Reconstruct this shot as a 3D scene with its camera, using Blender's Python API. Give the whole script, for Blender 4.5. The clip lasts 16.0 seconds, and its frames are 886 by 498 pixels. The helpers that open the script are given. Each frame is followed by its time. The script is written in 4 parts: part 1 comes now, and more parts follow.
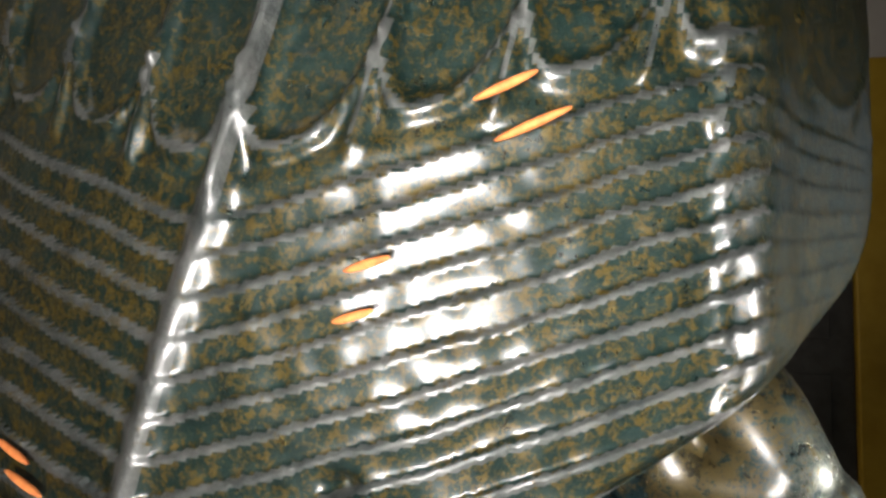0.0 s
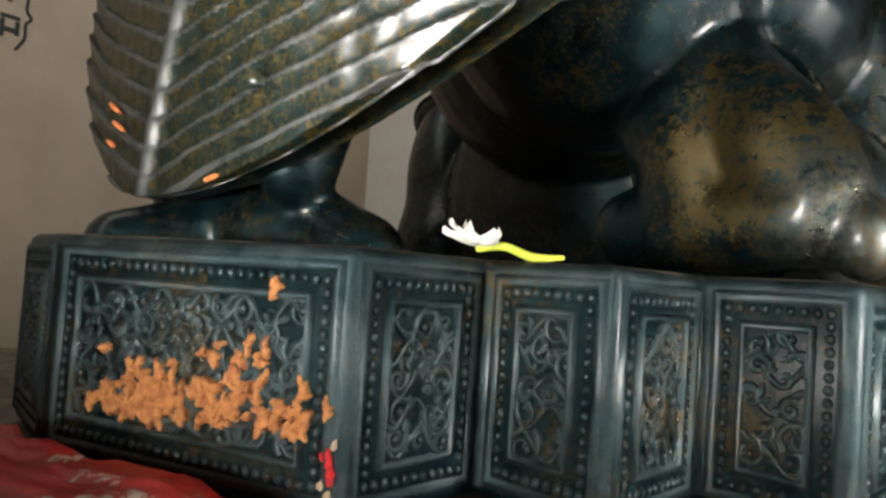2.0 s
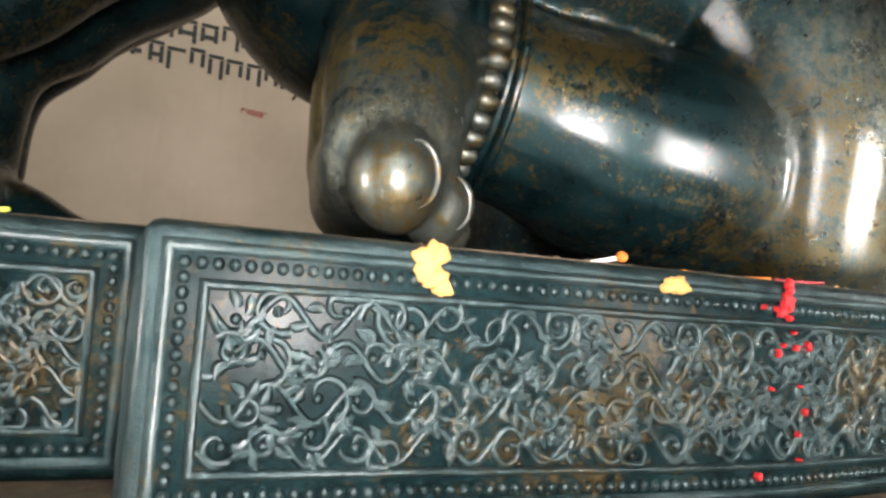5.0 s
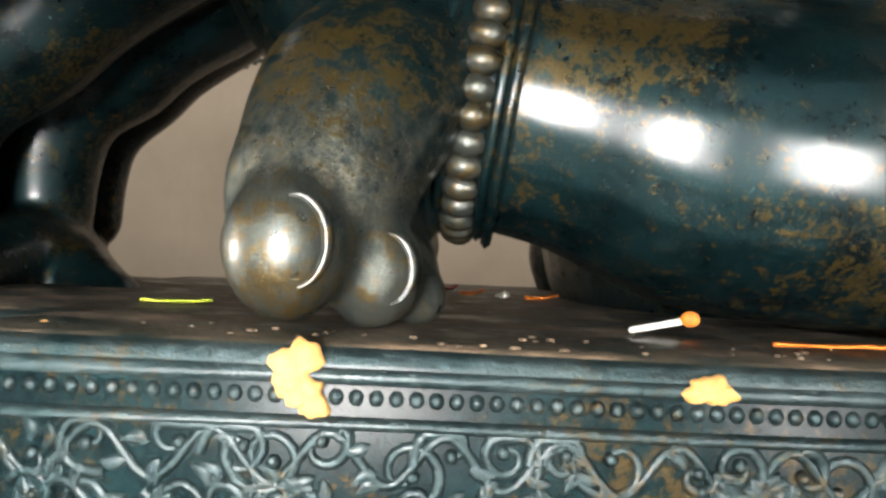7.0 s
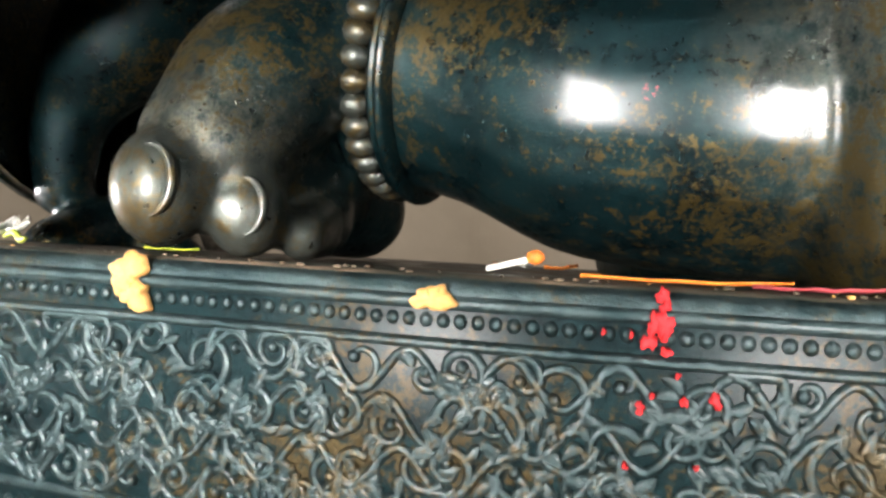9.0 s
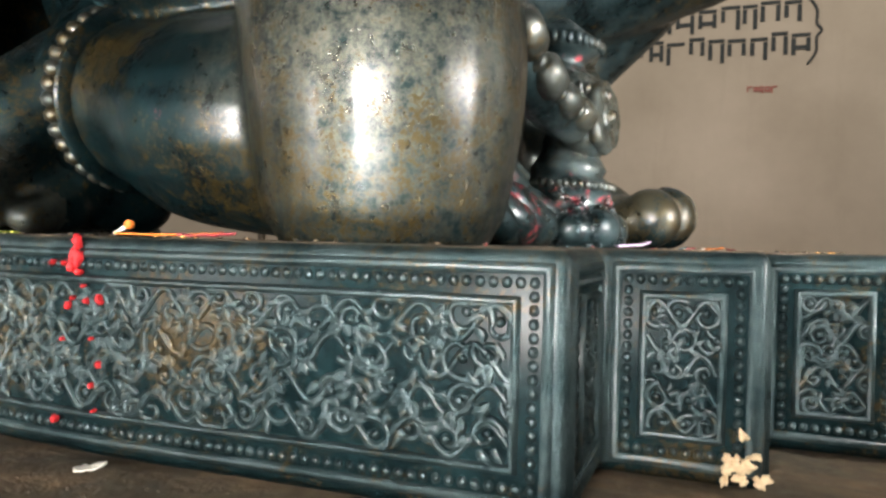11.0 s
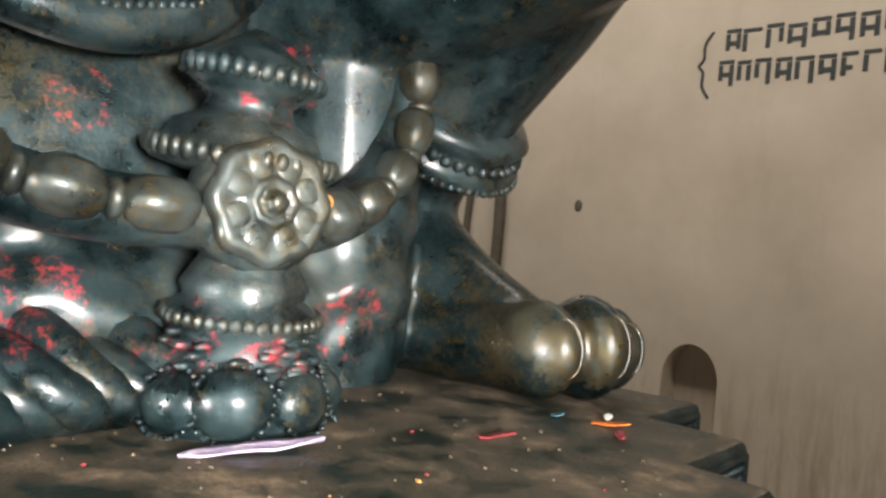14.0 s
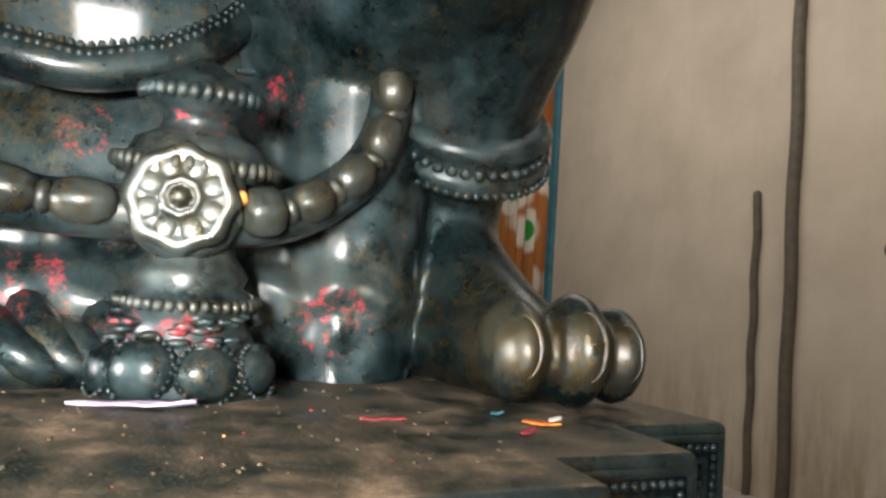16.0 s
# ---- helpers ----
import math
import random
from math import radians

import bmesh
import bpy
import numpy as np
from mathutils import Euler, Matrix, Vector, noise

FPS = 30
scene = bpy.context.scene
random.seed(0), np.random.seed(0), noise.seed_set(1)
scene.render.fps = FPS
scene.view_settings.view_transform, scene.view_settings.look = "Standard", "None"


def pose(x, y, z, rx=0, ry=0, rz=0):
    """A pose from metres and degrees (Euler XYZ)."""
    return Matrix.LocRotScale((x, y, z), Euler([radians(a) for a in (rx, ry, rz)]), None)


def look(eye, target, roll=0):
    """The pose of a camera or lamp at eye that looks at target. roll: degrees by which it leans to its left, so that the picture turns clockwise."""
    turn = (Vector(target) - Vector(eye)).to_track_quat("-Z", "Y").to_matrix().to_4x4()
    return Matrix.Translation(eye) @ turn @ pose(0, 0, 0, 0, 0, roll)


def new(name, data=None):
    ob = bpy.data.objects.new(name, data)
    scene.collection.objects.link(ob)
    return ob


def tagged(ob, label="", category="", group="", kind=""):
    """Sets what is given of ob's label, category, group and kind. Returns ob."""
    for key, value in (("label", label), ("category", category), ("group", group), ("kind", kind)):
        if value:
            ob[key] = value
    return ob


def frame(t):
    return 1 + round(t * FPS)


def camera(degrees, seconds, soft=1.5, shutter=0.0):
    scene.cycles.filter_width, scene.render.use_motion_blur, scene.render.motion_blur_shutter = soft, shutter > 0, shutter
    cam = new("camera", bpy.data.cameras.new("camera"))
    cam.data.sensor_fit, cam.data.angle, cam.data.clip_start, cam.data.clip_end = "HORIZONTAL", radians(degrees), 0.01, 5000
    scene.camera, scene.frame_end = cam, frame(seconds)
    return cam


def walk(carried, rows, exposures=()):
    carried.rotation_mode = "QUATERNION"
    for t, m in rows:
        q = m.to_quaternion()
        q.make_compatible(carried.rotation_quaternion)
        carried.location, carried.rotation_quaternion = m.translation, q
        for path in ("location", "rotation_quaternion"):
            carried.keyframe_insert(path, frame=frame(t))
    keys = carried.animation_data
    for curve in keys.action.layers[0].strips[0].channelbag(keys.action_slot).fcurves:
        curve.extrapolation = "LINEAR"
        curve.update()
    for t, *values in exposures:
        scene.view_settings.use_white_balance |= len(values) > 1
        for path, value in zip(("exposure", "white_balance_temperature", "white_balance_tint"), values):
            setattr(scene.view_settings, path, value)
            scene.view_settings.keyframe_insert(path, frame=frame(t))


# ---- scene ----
cam = camera(63.0, 16.0, soft=2.7)
PATH = [
    (0, (-0.368, 0.179, 0.234), (1.572, 0.613, 0.454), 2.1),
    (0.5, (-0.385, 0.141, 0.18), (1.501, 0.759, 0.426), 3.2),
    (1, (-0.389, 0.099, 0.148), (1.436, 0.887, 0.366), 4.2),
    (1.5, (-0.335, 0.063, 0.125), (1.383, 1.07, 0.312), 5.0),
    (2, (-0.345, 0.0, 0.098), (1.262, 1.187, 0.189), 4.0),
    (2.5, (-0.318, -0.043, 0.079), (1.248, 1.197, 0.179), 1.5),
    (3, (-0.264, -0.121, 0.081), (1.235, 1.2, 0.161), 0.1),
    (3.5, (-0.183, -0.192, 0.079), (1.195, 1.253, 0.179), 0.4),
    (4, (-0.125, -0.218, 0.076), (1.128, 1.337, 0.181), 1.5),
    (4.5, (-0.093, -0.237, 0.077), (1.016, 1.423, 0.196), 2.9),
    (5, (-0.025, -0.229, 0.095), (0.927, 1.527, 0.191), 4.6),
    (5.2, (0.006, -0.235, 0.098), (0.873, 1.563, 0.217), 4.3),
    (7.3, (0.125, -0.18, 0.137), (0.365, 1.805, 0.168), 2.7),
    (7.5, (0.137, -0.186, 0.137), (0.321, 1.805, 0.177), 2.7),
    (8, (0.173, -0.194, 0.126), (0.212, 1.805, 0.164), 3.1),
    (8.2, (0.186, -0.194, 0.122), (0.157, 1.806, 0.16), 3.3),
    (10.3, (0.464, -0.298, 0.113), (-0.137, 1.61, 0.105), 1.7),
    (10.5, (0.507, -0.303, 0.112), (-0.116, 1.597, 0.106), 1.6),
    (11, (0.586, -0.276, 0.11), (-0.119, 1.596, 0.097), 1.4),
    (11.5, (0.667, -0.221, 0.117), (-0.214, 1.574, 0.118), 1.7),
    (12, (0.748, -0.146, 0.125), (-0.297, 1.559, 0.147), 2.7),
    (12.5, (0.766, -0.111, 0.133), (-0.432, 1.49, 0.158), 3.6),
    (13, (0.778, -0.032, 0.136), (-0.481, 1.521, 0.154), 4.5),
    (13.5, (0.784, 0.084, 0.171), (-0.511, 1.608, 0.154), 5.3),
    (14, (0.785, 0.14, 0.209), (-0.561, 1.619, 0.182), 5.0),
    (14.5, (0.801, 0.161, 0.199), (-0.588, 1.6, 0.178), 4.8),
    (15, (0.834, 0.167, 0.179), (-0.606, 1.555, 0.175), 4.8),
    (15.5, (0.898, 0.245, 0.168), (-0.644, 1.519, 0.193), 3.9),
    (16, (0.913, 0.314, 0.183), (-0.926, 1.095, 0.271), 3.6),
]
walk(cam, [(t, look(eye, target, roll)) for t, eye, target, roll in PATH], [(0, -0.75), (1.2, -0.95), (2.2, -0.85), (3.4, -0.2), (5.2, -0.2), (8.2, -0.1), (10.3, -0.25), (12, -0.1), (13, 0.0), (16, -0.05)])

# ---- light ----
world = bpy.data.worlds.new("world")
scene.world = world
world.use_nodes = True
wn = world.node_tree.nodes
sky = wn.new("ShaderNodeTexSky")
sky.sky_type, sky.sun_disc, sky.sun_elevation, sky.sun_rotation = "NISHITA", False, radians(40), radians(200)
world.node_tree.links.new(sky.outputs[0], wn["Background"].inputs[0])
wn["Background"].inputs[1].default_value = 0.05


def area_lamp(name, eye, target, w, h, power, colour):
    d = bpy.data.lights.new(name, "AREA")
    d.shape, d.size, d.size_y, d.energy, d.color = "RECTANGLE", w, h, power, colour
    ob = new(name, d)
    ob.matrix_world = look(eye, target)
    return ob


# weak added fill lamps at unseen openings; no such sources are known
area_lamp("doorway_light", (0.22, -2.95, 0.3), (0.22, 0, 0.2), 0.7, 1.5, 1.0, (0.95, 0.98, 0.95))
area_lamp("window_light", (-5.35, -0.65, 0.6), (0, 0.2, 0.2), 1.5, 1.7, 2.5, (0.95, 0.98, 0.95))
area_lamp("window_light", (3.05, -2.4, 0.65), (0.5, 0.3, 0.2), 0.75, 1.5, 0.8, (0.95, 0.98, 0.95))
# added strip lamp, no fixture known, that brightens the back wall
area_lamp("tube_light", (-0.5, 1.6, 2.2), (-0.5, 3.2, 0.1), 6.2, 0.2, 92, (1.0, 0.95, 0.88))
# added unseen lamps behind the camera path, standing in for its moving light
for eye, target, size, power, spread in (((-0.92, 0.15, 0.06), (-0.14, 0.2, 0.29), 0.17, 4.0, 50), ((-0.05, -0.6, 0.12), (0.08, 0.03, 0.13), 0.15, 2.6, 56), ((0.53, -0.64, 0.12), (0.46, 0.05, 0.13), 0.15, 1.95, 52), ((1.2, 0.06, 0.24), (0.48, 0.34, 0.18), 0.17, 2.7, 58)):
    fill_lamp = area_lamp("lamp_light", eye, target, size, size, power, (1.0, 0.95, 0.91))
    fill_lamp.data.shape = "DISK"
    fill_lamp.data.spread = radians(spread)


# ---- materials ----
def shader(name, rough=0.5, metal=0.0, spec=0.5):
    m = bpy.data.materials.new(name)
    m.use_nodes = True
    nt = m.node_tree
    b = nt.nodes["Principled BSDF"]
    b.inputs["Roughness"].default_value = rough
    b.inputs["Metallic"].default_value = metal
    b.inputs["Specular IOR Level"].default_value = spec
    geo = nt.nodes.new("ShaderNodeNewGeometry")
    return m, nt, b, geo.outputs["Position"]


def grain(nt, pos, scale, detail=4.0, rough=0.6, stretch=None):
    n = nt.nodes.new("ShaderNodeTexNoise")
    n.inputs["Scale"].default_value = scale
    n.inputs["Detail"].default_value = detail
    n.inputs["Roughness"].default_value = rough
    if stretch:
        mp = nt.nodes.new("ShaderNodeMapping")
        mp.inputs["Scale"].default_value = stretch
        nt.links.new(pos, mp.inputs[0])
        pos = mp.outputs[0]
    nt.links.new(pos, n.inputs["Vector"])
    return n.outputs["Fac"]


def ramp(nt, fac, stops):
    r = nt.nodes.new("ShaderNodeValToRGB")
    e = r.color_ramp.elements
    while len(e) < len(stops):
        e.new(0.5)
    for k, (p, c) in enumerate(stops):
        e[k].position = p
        e[k].color = (*c, 1) if len(c) == 3 else c
    nt.links.new(fac, r.inputs[0])
    return r.outputs[0]


def band(nt, fac, lo, hi, a=0.0, b=1.0):
    n = nt.nodes.new("ShaderNodeMapRange")
    n.clamp = True
    for key, v in zip(("From Min", "From Max", "To Min", "To Max"), (lo, hi, a, b)):
        n.inputs[key].default_value = v
    nt.links.new(fac, n.inputs["Value"])
    return n.outputs[0]


def calc(nt, op, a, b):
    n = nt.nodes.new("ShaderNodeMath")
    n.operation = op
    for k, v in enumerate((a, b)):
        if isinstance(v, (int, float)):
            n.inputs[k].default_value = v
        else:
            nt.links.new(v, n.inputs[k])
    return n.outputs[0]


def blend(nt, fac, a, b):
    n = nt.nodes.new("ShaderNodeMix")
    n.data_type = "RGBA"
    nt.links.new(fac, n.inputs[0]) if not isinstance(fac, float) else None
    for sock, v in ((n.inputs[6], a), (n.inputs[7], b)):
        if isinstance(v, tuple):
            sock.default_value = (*v, 1)
        else:
            nt.links.new(v, sock)
    return n.outputs[2]


def bumps(nt, b, height, strength, distance):
    n = nt.nodes.new("ShaderNodeBump")
    n.inputs["Strength"].default_value = strength
    n.inputs["Distance"].default_value = distance
    nt.links.new(height, n.inputs["Height"])
    nt.links.new(n.outputs[0], b.inputs["Normal"])


def near_spot(nt, pos, centre, radius):
    d = nt.nodes.new("ShaderNodeVectorMath")
    d.operation = "DISTANCE"
    nt.links.new(pos, d.inputs[0])
    d.inputs[1].default_value = centre
    return band(nt, d.outputs["Value"], radius * 0.35, radius, 1.0, 0.0)


def spots(nt, pos, rows):
    total = None
    for x, y, z, r in rows:
        k = near_spot(nt, pos, (x, y, z), r)
        total = k if total is None else calc(nt, "MAXIMUM", total, k)
    return total


def bronze(name, dark, mid, gold, gold_at=(0.52, 0.66), rough=(0.26, 0.5), metal=0.75, worn=(), red=(), dust=(), pit=0.3, tarnish=(), coat=0.6, weights=(0.36, 0.24, 0.4)):
    m, nt, b, pos = shader(name, 0.35, metal)
    big = grain(nt, pos, 9, 5, 0.65)
    fine = grain(nt, pos, 190, 3, 0.7)
    blot = grain(nt, pos, 38, 6, 0.7)
    mottle = grain(nt, pos, 130, 6, 0.8)
    speck = grain(nt, pos, 420, 3, 0.7)
    col = ramp(nt, blot, [(0.3, dark), (0.62, mid)])
    if worn:
        near = spots(nt, pos, worn)
        col = blend(nt, calc(nt, "MULTIPLY", near, band(nt, mottle, 0.38, 0.6, 0.05, 0.85)), col, (0.13, 0.128, 0.1))
    patch = calc(nt, "ADD", calc(nt, "MULTIPLY", big, weights[0]), calc(nt, "ADD", calc(nt, "MULTIPLY", speck, weights[1]), calc(nt, "MULTIPLY", mottle, weights[2])))
    if tarnish:
        patch = calc(nt, "ADD", patch, calc(nt, "MULTIPLY", spots(nt, pos, tarnish), 0.04))
    col = blend(nt, band(nt, patch, *gold_at), col, gold)
    rgh = band(nt, calc(nt, "ADD", calc(nt, "MULTIPLY", blot, 0.5), calc(nt, "MULTIPLY", fine, 0.5)), 0.35, 0.65, *rough)
    cover = None
    # grey dust whose colour also lightens the bronze in place of light
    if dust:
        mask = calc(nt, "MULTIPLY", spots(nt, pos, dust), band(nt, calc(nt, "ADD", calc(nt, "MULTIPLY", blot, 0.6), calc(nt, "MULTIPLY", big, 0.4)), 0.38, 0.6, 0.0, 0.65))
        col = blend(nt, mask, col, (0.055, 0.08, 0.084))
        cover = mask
    if red:
        mask = calc(nt, "MULTIPLY", spots(nt, pos, [(x, y, z, r * 1.7) for x, y, z, r in red]), calc(nt, "ADD", calc(nt, "MULTIPLY", mottle, 0.65), calc(nt, "MULTIPLY", blot, 0.35)))
        mask = band(nt, mask, 0.525, 0.61, 0.0, 0.8)
        col = blend(nt, mask, col, (0.52, 0.035, 0.055))
        cover = mask if cover is None else calc(nt, "MAXIMUM", cover, mask)
    if cover is not None:
        rgh = calc(nt, "MAXIMUM", rgh, calc(nt, "MULTIPLY", cover, 0.75))
        nt.links.new(calc(nt, "MULTIPLY", calc(nt, "SUBTRACT", 1.0, cover), metal), b.inputs["Metallic"])
    nt.links.new(col, b.inputs["Base Color"])
    nt.links.new(rgh, b.inputs["Roughness"])
    b.inputs["Coat Weight"].default_value = coat
    b.inputs["Specular Tint"].default_value = (0.25, 0.28, 0.28, 1)
    b.inputs["Coat Roughness"].default_value = 0.27
    bumps(nt, b, calc(nt, "ADD", calc(nt, "MULTIPLY", fine, 0.6), calc(nt, "ADD", mottle, calc(nt, "MULTIPLY", speck, 0.35))), pit, 0.0012)
    return m


def plain(name, colour, rough=0.7, dark=None, scale=60, metal=0.0, bump=0.2, size=0.001):
    m, nt, b, pos = shader(name, rough, metal)
    n = grain(nt, pos, scale, 5, 0.65)
    dark = dark or tuple(c * 0.6 for c in colour)
    nt.links.new(ramp(nt, n, [(0.32, dark), (0.6, colour)]), b.inputs["Base Color"])
    bumps(nt, b, grain(nt, pos, scale * 4, 3, 0.6), bump, size)
    return m


# bowed front: tail end of plinth and statue turns back, fitted to the camera's view
BOW, PIVOT_X = radians(-7.7), 0.275


def swing(x, y, z):
    e = min(1.0, max(0.0, (0.42 - x) / 0.30))
    a = BOW * e * e * (3 - 2 * e)
    c, k = math.cos(a), math.sin(a)
    return (PIVOT_X + (x - PIVOT_X) * c - y * k, (x - PIVOT_X) * k + y * c, z)


RED_SPOTS = [(0.372, 0.42, 0.326, 0.02), (0.449, 0.47, 0.312, 0.026), (0.462, 0.345, 0.276, 0.034), (0.47, 0.345, 0.258, 0.02),
             (0.44, 0.25, 0.165, 0.05), (0.46, 0.205, 0.135, 0.04), (0.47, 0.31, 0.15, 0.035), (0.49, 0.345, 0.14, 0.03),
             (0.42, 0.48, 0.205, 0.032), (0.44, 0.44, 0.15, 0.04), (0.455, 0.465, 0.265, 0.02), (0.40, 0.28, 0.262, 0.03),
             (0.285, 0.049, 0.18, 0.007), (0.313, 0.037, 0.179, 0.009), (0.303, 0.033, 0.19, 0.006), (0.32, 0.05, 0.155, 0.006),
             (0.307, 0.057, 0.183, 0.008), (0.35, 0.05, 0.2, 0.006), (0.515, 0.553, 0.177, 0.008), (0.53, 0.57, 0.178, 0.009),
             (0.41, 0.40, 0.30, 0.035), (0.37, 0.43, 0.31, 0.05), (0.465, 0.50, 0.32, 0.02), (0.455, 0.445, 0.35, 0.02)]
WORN = [(0.10, 0.03, 0.15, 0.06), (0.43, 0.05, 0.2, 0.13), (0.49, 0.335, 0.219, 0.06)]
# dusty front areas, where missing light is also put into the colour
DUST_AND_LIGHT = [(0.46, 0.36, 0.22, 0.24), (0.42, 0.53, 0.3, 0.16)]
TARNISH = [(0.10, 0.07, 0.19, 0.1), (0.30, 0.06, 0.15, 0.05), (0.48, 0.54, 0.15, 0.08), (0.23, 0.07, 0.22, 0.04)]
RED_SPOTS, WORN, DUST_AND_LIGHT, TARNISH = ([(*swing(x, y, z), r) for x, y, z, r in rows] for rows in (RED_SPOTS, WORN, DUST_AND_LIGHT, TARNISH))
M_STATUE = bronze("oiled_dark_bronze", (0.0005, 0.004, 0.0055), (0.005, 0.021, 0.024), (0.055, 0.04, 0.013), (0.52, 0.56), (0.22, 0.42), 0.7, WORN, RED_SPOTS, DUST_AND_LIGHT, 0.8, TARNISH)
M_TAIL = bronze("feathered_bronze", (0.0015, 0.009, 0.008), (0.006, 0.018, 0.016), (0.055, 0.038, 0.006), (0.485, 0.56), (0.24, 0.44), 0.5, (), (), (), 1.0, (), 0.6, (0.12, 0.5, 0.38))
# rubbed barb crests; their paleness also stands in for light on the ridges
M_BARB = bronze("rubbed_feather_bronze", (0.02, 0.028, 0.028), (0.085, 0.088, 0.084), (0.07, 0.055, 0.025), (0.54, 0.6), (0.26, 0.5), 0.6, (), (), (), 0.9)
M_WORN = bronze("rubbed_bronze", (0.012, 0.02, 0.02), (0.07, 0.077, 0.066), (0.065, 0.047, 0.018), (0.47, 0.52), (0.24, 0.45), 0.72, (), RED_SPOTS, DUST_AND_LIGHT, 0.65)
M_PLINTH = bronze("carved_bronze", (0.0006, 0.005, 0.0065), (0.007, 0.023, 0.026), (0.055, 0.04, 0.017), (0.525, 0.57), (0.34, 0.52), 0.8, (), (), (), 1.3, (), 0.12)
# raised relief is paler from rubbing and from glints put into the colour
M_RELIEF = bronze("rubbed_relief_bronze", (0.006, 0.020, 0.023), (0.052, 0.076, 0.078), (0.075, 0.058, 0.03), (0.53, 0.59), (0.3, 0.48), 0.8, (), (), (), 0.9, (), 0.25)
M_ORANGE_STROKE = plain("orange_paint", (0.6, 0.2, 0.05), 0.7, (0.4, 0.1, 0.02), 200)
M_PALE = plain("pale_dry_paste", (0.55, 0.43, 0.27), 0.9, (0.4, 0.28, 0.16), 300)
M_YELLOW_PASTE = plain("dry_yellow_paste", (0.6, 0.33, 0.1), 0.9, (0.45, 0.22, 0.06), 300)
M_RED_POWDER = plain("vermilion_paste", (0.6, 0.015, 0.02), 0.8, (0.35, 0.01, 0.015), 300)
M_ORANGE_FLAKE = plain("flaked_orange_paint", (0.55, 0.24, 0.07), 0.85, (0.3, 0.09, 0.03), 250, 0.0, 0.6, 0.003)
M_WALL = None
M_WHITE = plain("white_plaster", (0.82, 0.8, 0.75), 0.9, (0.76, 0.73, 0.68), 6)
M_YELLOW = plain("yellow_gloss_paint", (0.72, 0.48, 0.05), 0.45, (0.62, 0.38, 0.03), 9)
M_GREY_DOOR = plain("grey_painted_wood", (0.09, 0.09, 0.08), 0.6, (0.06, 0.055, 0.05), 12)
M_FLOOR = plain("worn_stone_floor", (0.33, 0.29, 0.24), 0.8, (0.22, 0.19, 0.15), 7)
M_CEIL = plain("smoked_timber_ceiling", (0.09, 0.07, 0.05), 0.9, (0.05, 0.04, 0.03), 5)
# dark tone for unseen walls, chosen to hold bounced light down
M_BOUNCE_CUT = plain("soot_darkened_plaster", (0.14, 0.12, 0.1), 0.95, (0.08, 0.07, 0.06), 4)
M_INK = plain("black_wall_paint", (0.035, 0.04, 0.04), 0.8, (0.02, 0.025, 0.025), 120)
M_RED_INK = plain("red_wall_paint", (0.45, 0.12, 0.1), 0.85, None, 120)
M_PIPE = plain("brown_conduit", (0.10, 0.08, 0.055), 0.7, (0.06, 0.05, 0.04), 25)
M_WHITE_PETAL = plain("white_petal", (0.85, 0.84, 0.78), 0.6, (0.75, 0.74, 0.62), 200)
M_STEM = plain("yellow_green_stem", (0.5, 0.55, 0.05), 0.6, (0.3, 0.38, 0.03), 200)
M_VIOLET = plain("withered_violet_petal", (0.6, 0.5, 0.62), 0.7, (0.4, 0.3, 0.5), 120)
M_ORANGE = plain("marigold_petal", (0.75, 0.22, 0.02), 0.7, (0.5, 0.1, 0.01), 200)
M_DRY_RED = plain("dried_red_petal", (0.3, 0.03, 0.04), 0.8, (0.15, 0.02, 0.02), 200)
M_LEAF = plain("green_leaf_scrap", (0.16, 0.3, 0.03), 0.6, (0.09, 0.18, 0.02), 200)
M_BLUE = plain("blue_post_paint", (0.05, 0.16, 0.2), 0.5, None, 10)
M_EMBER = plain("orange_bead", (0.9, 0.4, 0.1), 0.4, None, 50)


def wall_plaster():
    m, nt, b, pos = shader("beige_plaster_with_damp_stains", 0.92)
    col = ramp(nt, grain(nt, pos, 2.2, 6, 0.6), [(0.3, (0.39, 0.325, 0.25)), (0.7, (0.49, 0.415, 0.33))])
    drip = grain(nt, pos, 3.0, 6, 0.7, (4.0, 1.0, 0.5))
    low = nt.nodes.new("ShaderNodeSeparateXYZ")
    nt.links.new(pos, low.inputs[0])
    damp = calc(nt, "MULTIPLY", band(nt, low.outputs[2], -0.1, -0.6, 0.0, 1.0), band(nt, drip, 0.42, 0.62))
    col = blend(nt, calc(nt, "MULTIPLY", damp, 0.8), col, (0.26, 0.19, 0.12))
    streak = band(nt, drip, 0.55, 0.75, 0.0, 0.25)
    col = blend(nt, streak, col, (0.33, 0.27, 0.2))
    nt.links.new(col, b.inputs["Base Color"])
    bumps(nt, b, grain(nt, pos, 30, 6, 0.65), 0.25, 0.004)
    return m


def ledge_stone():
    m, nt, b, pos = shader("grimy_brown_stone", 0.75)
    col = ramp(nt, grain(nt, pos, 22, 6, 0.7), [(0.3, (0.035, 0.04, 0.03)), (0.5, (0.10, 0.075, 0.045)), (0.7, (0.2, 0.135, 0.075))])
    nt.links.new(col, b.inputs["Base Color"])
    nt.links.new(band(nt, grain(nt, pos, 60, 4), 0.3, 0.7, 0.45, 0.9), b.inputs["Roughness"])
    bumps(nt, b, grain(nt, pos, 70, 6, 0.7), 0.6, 0.006)
    return m


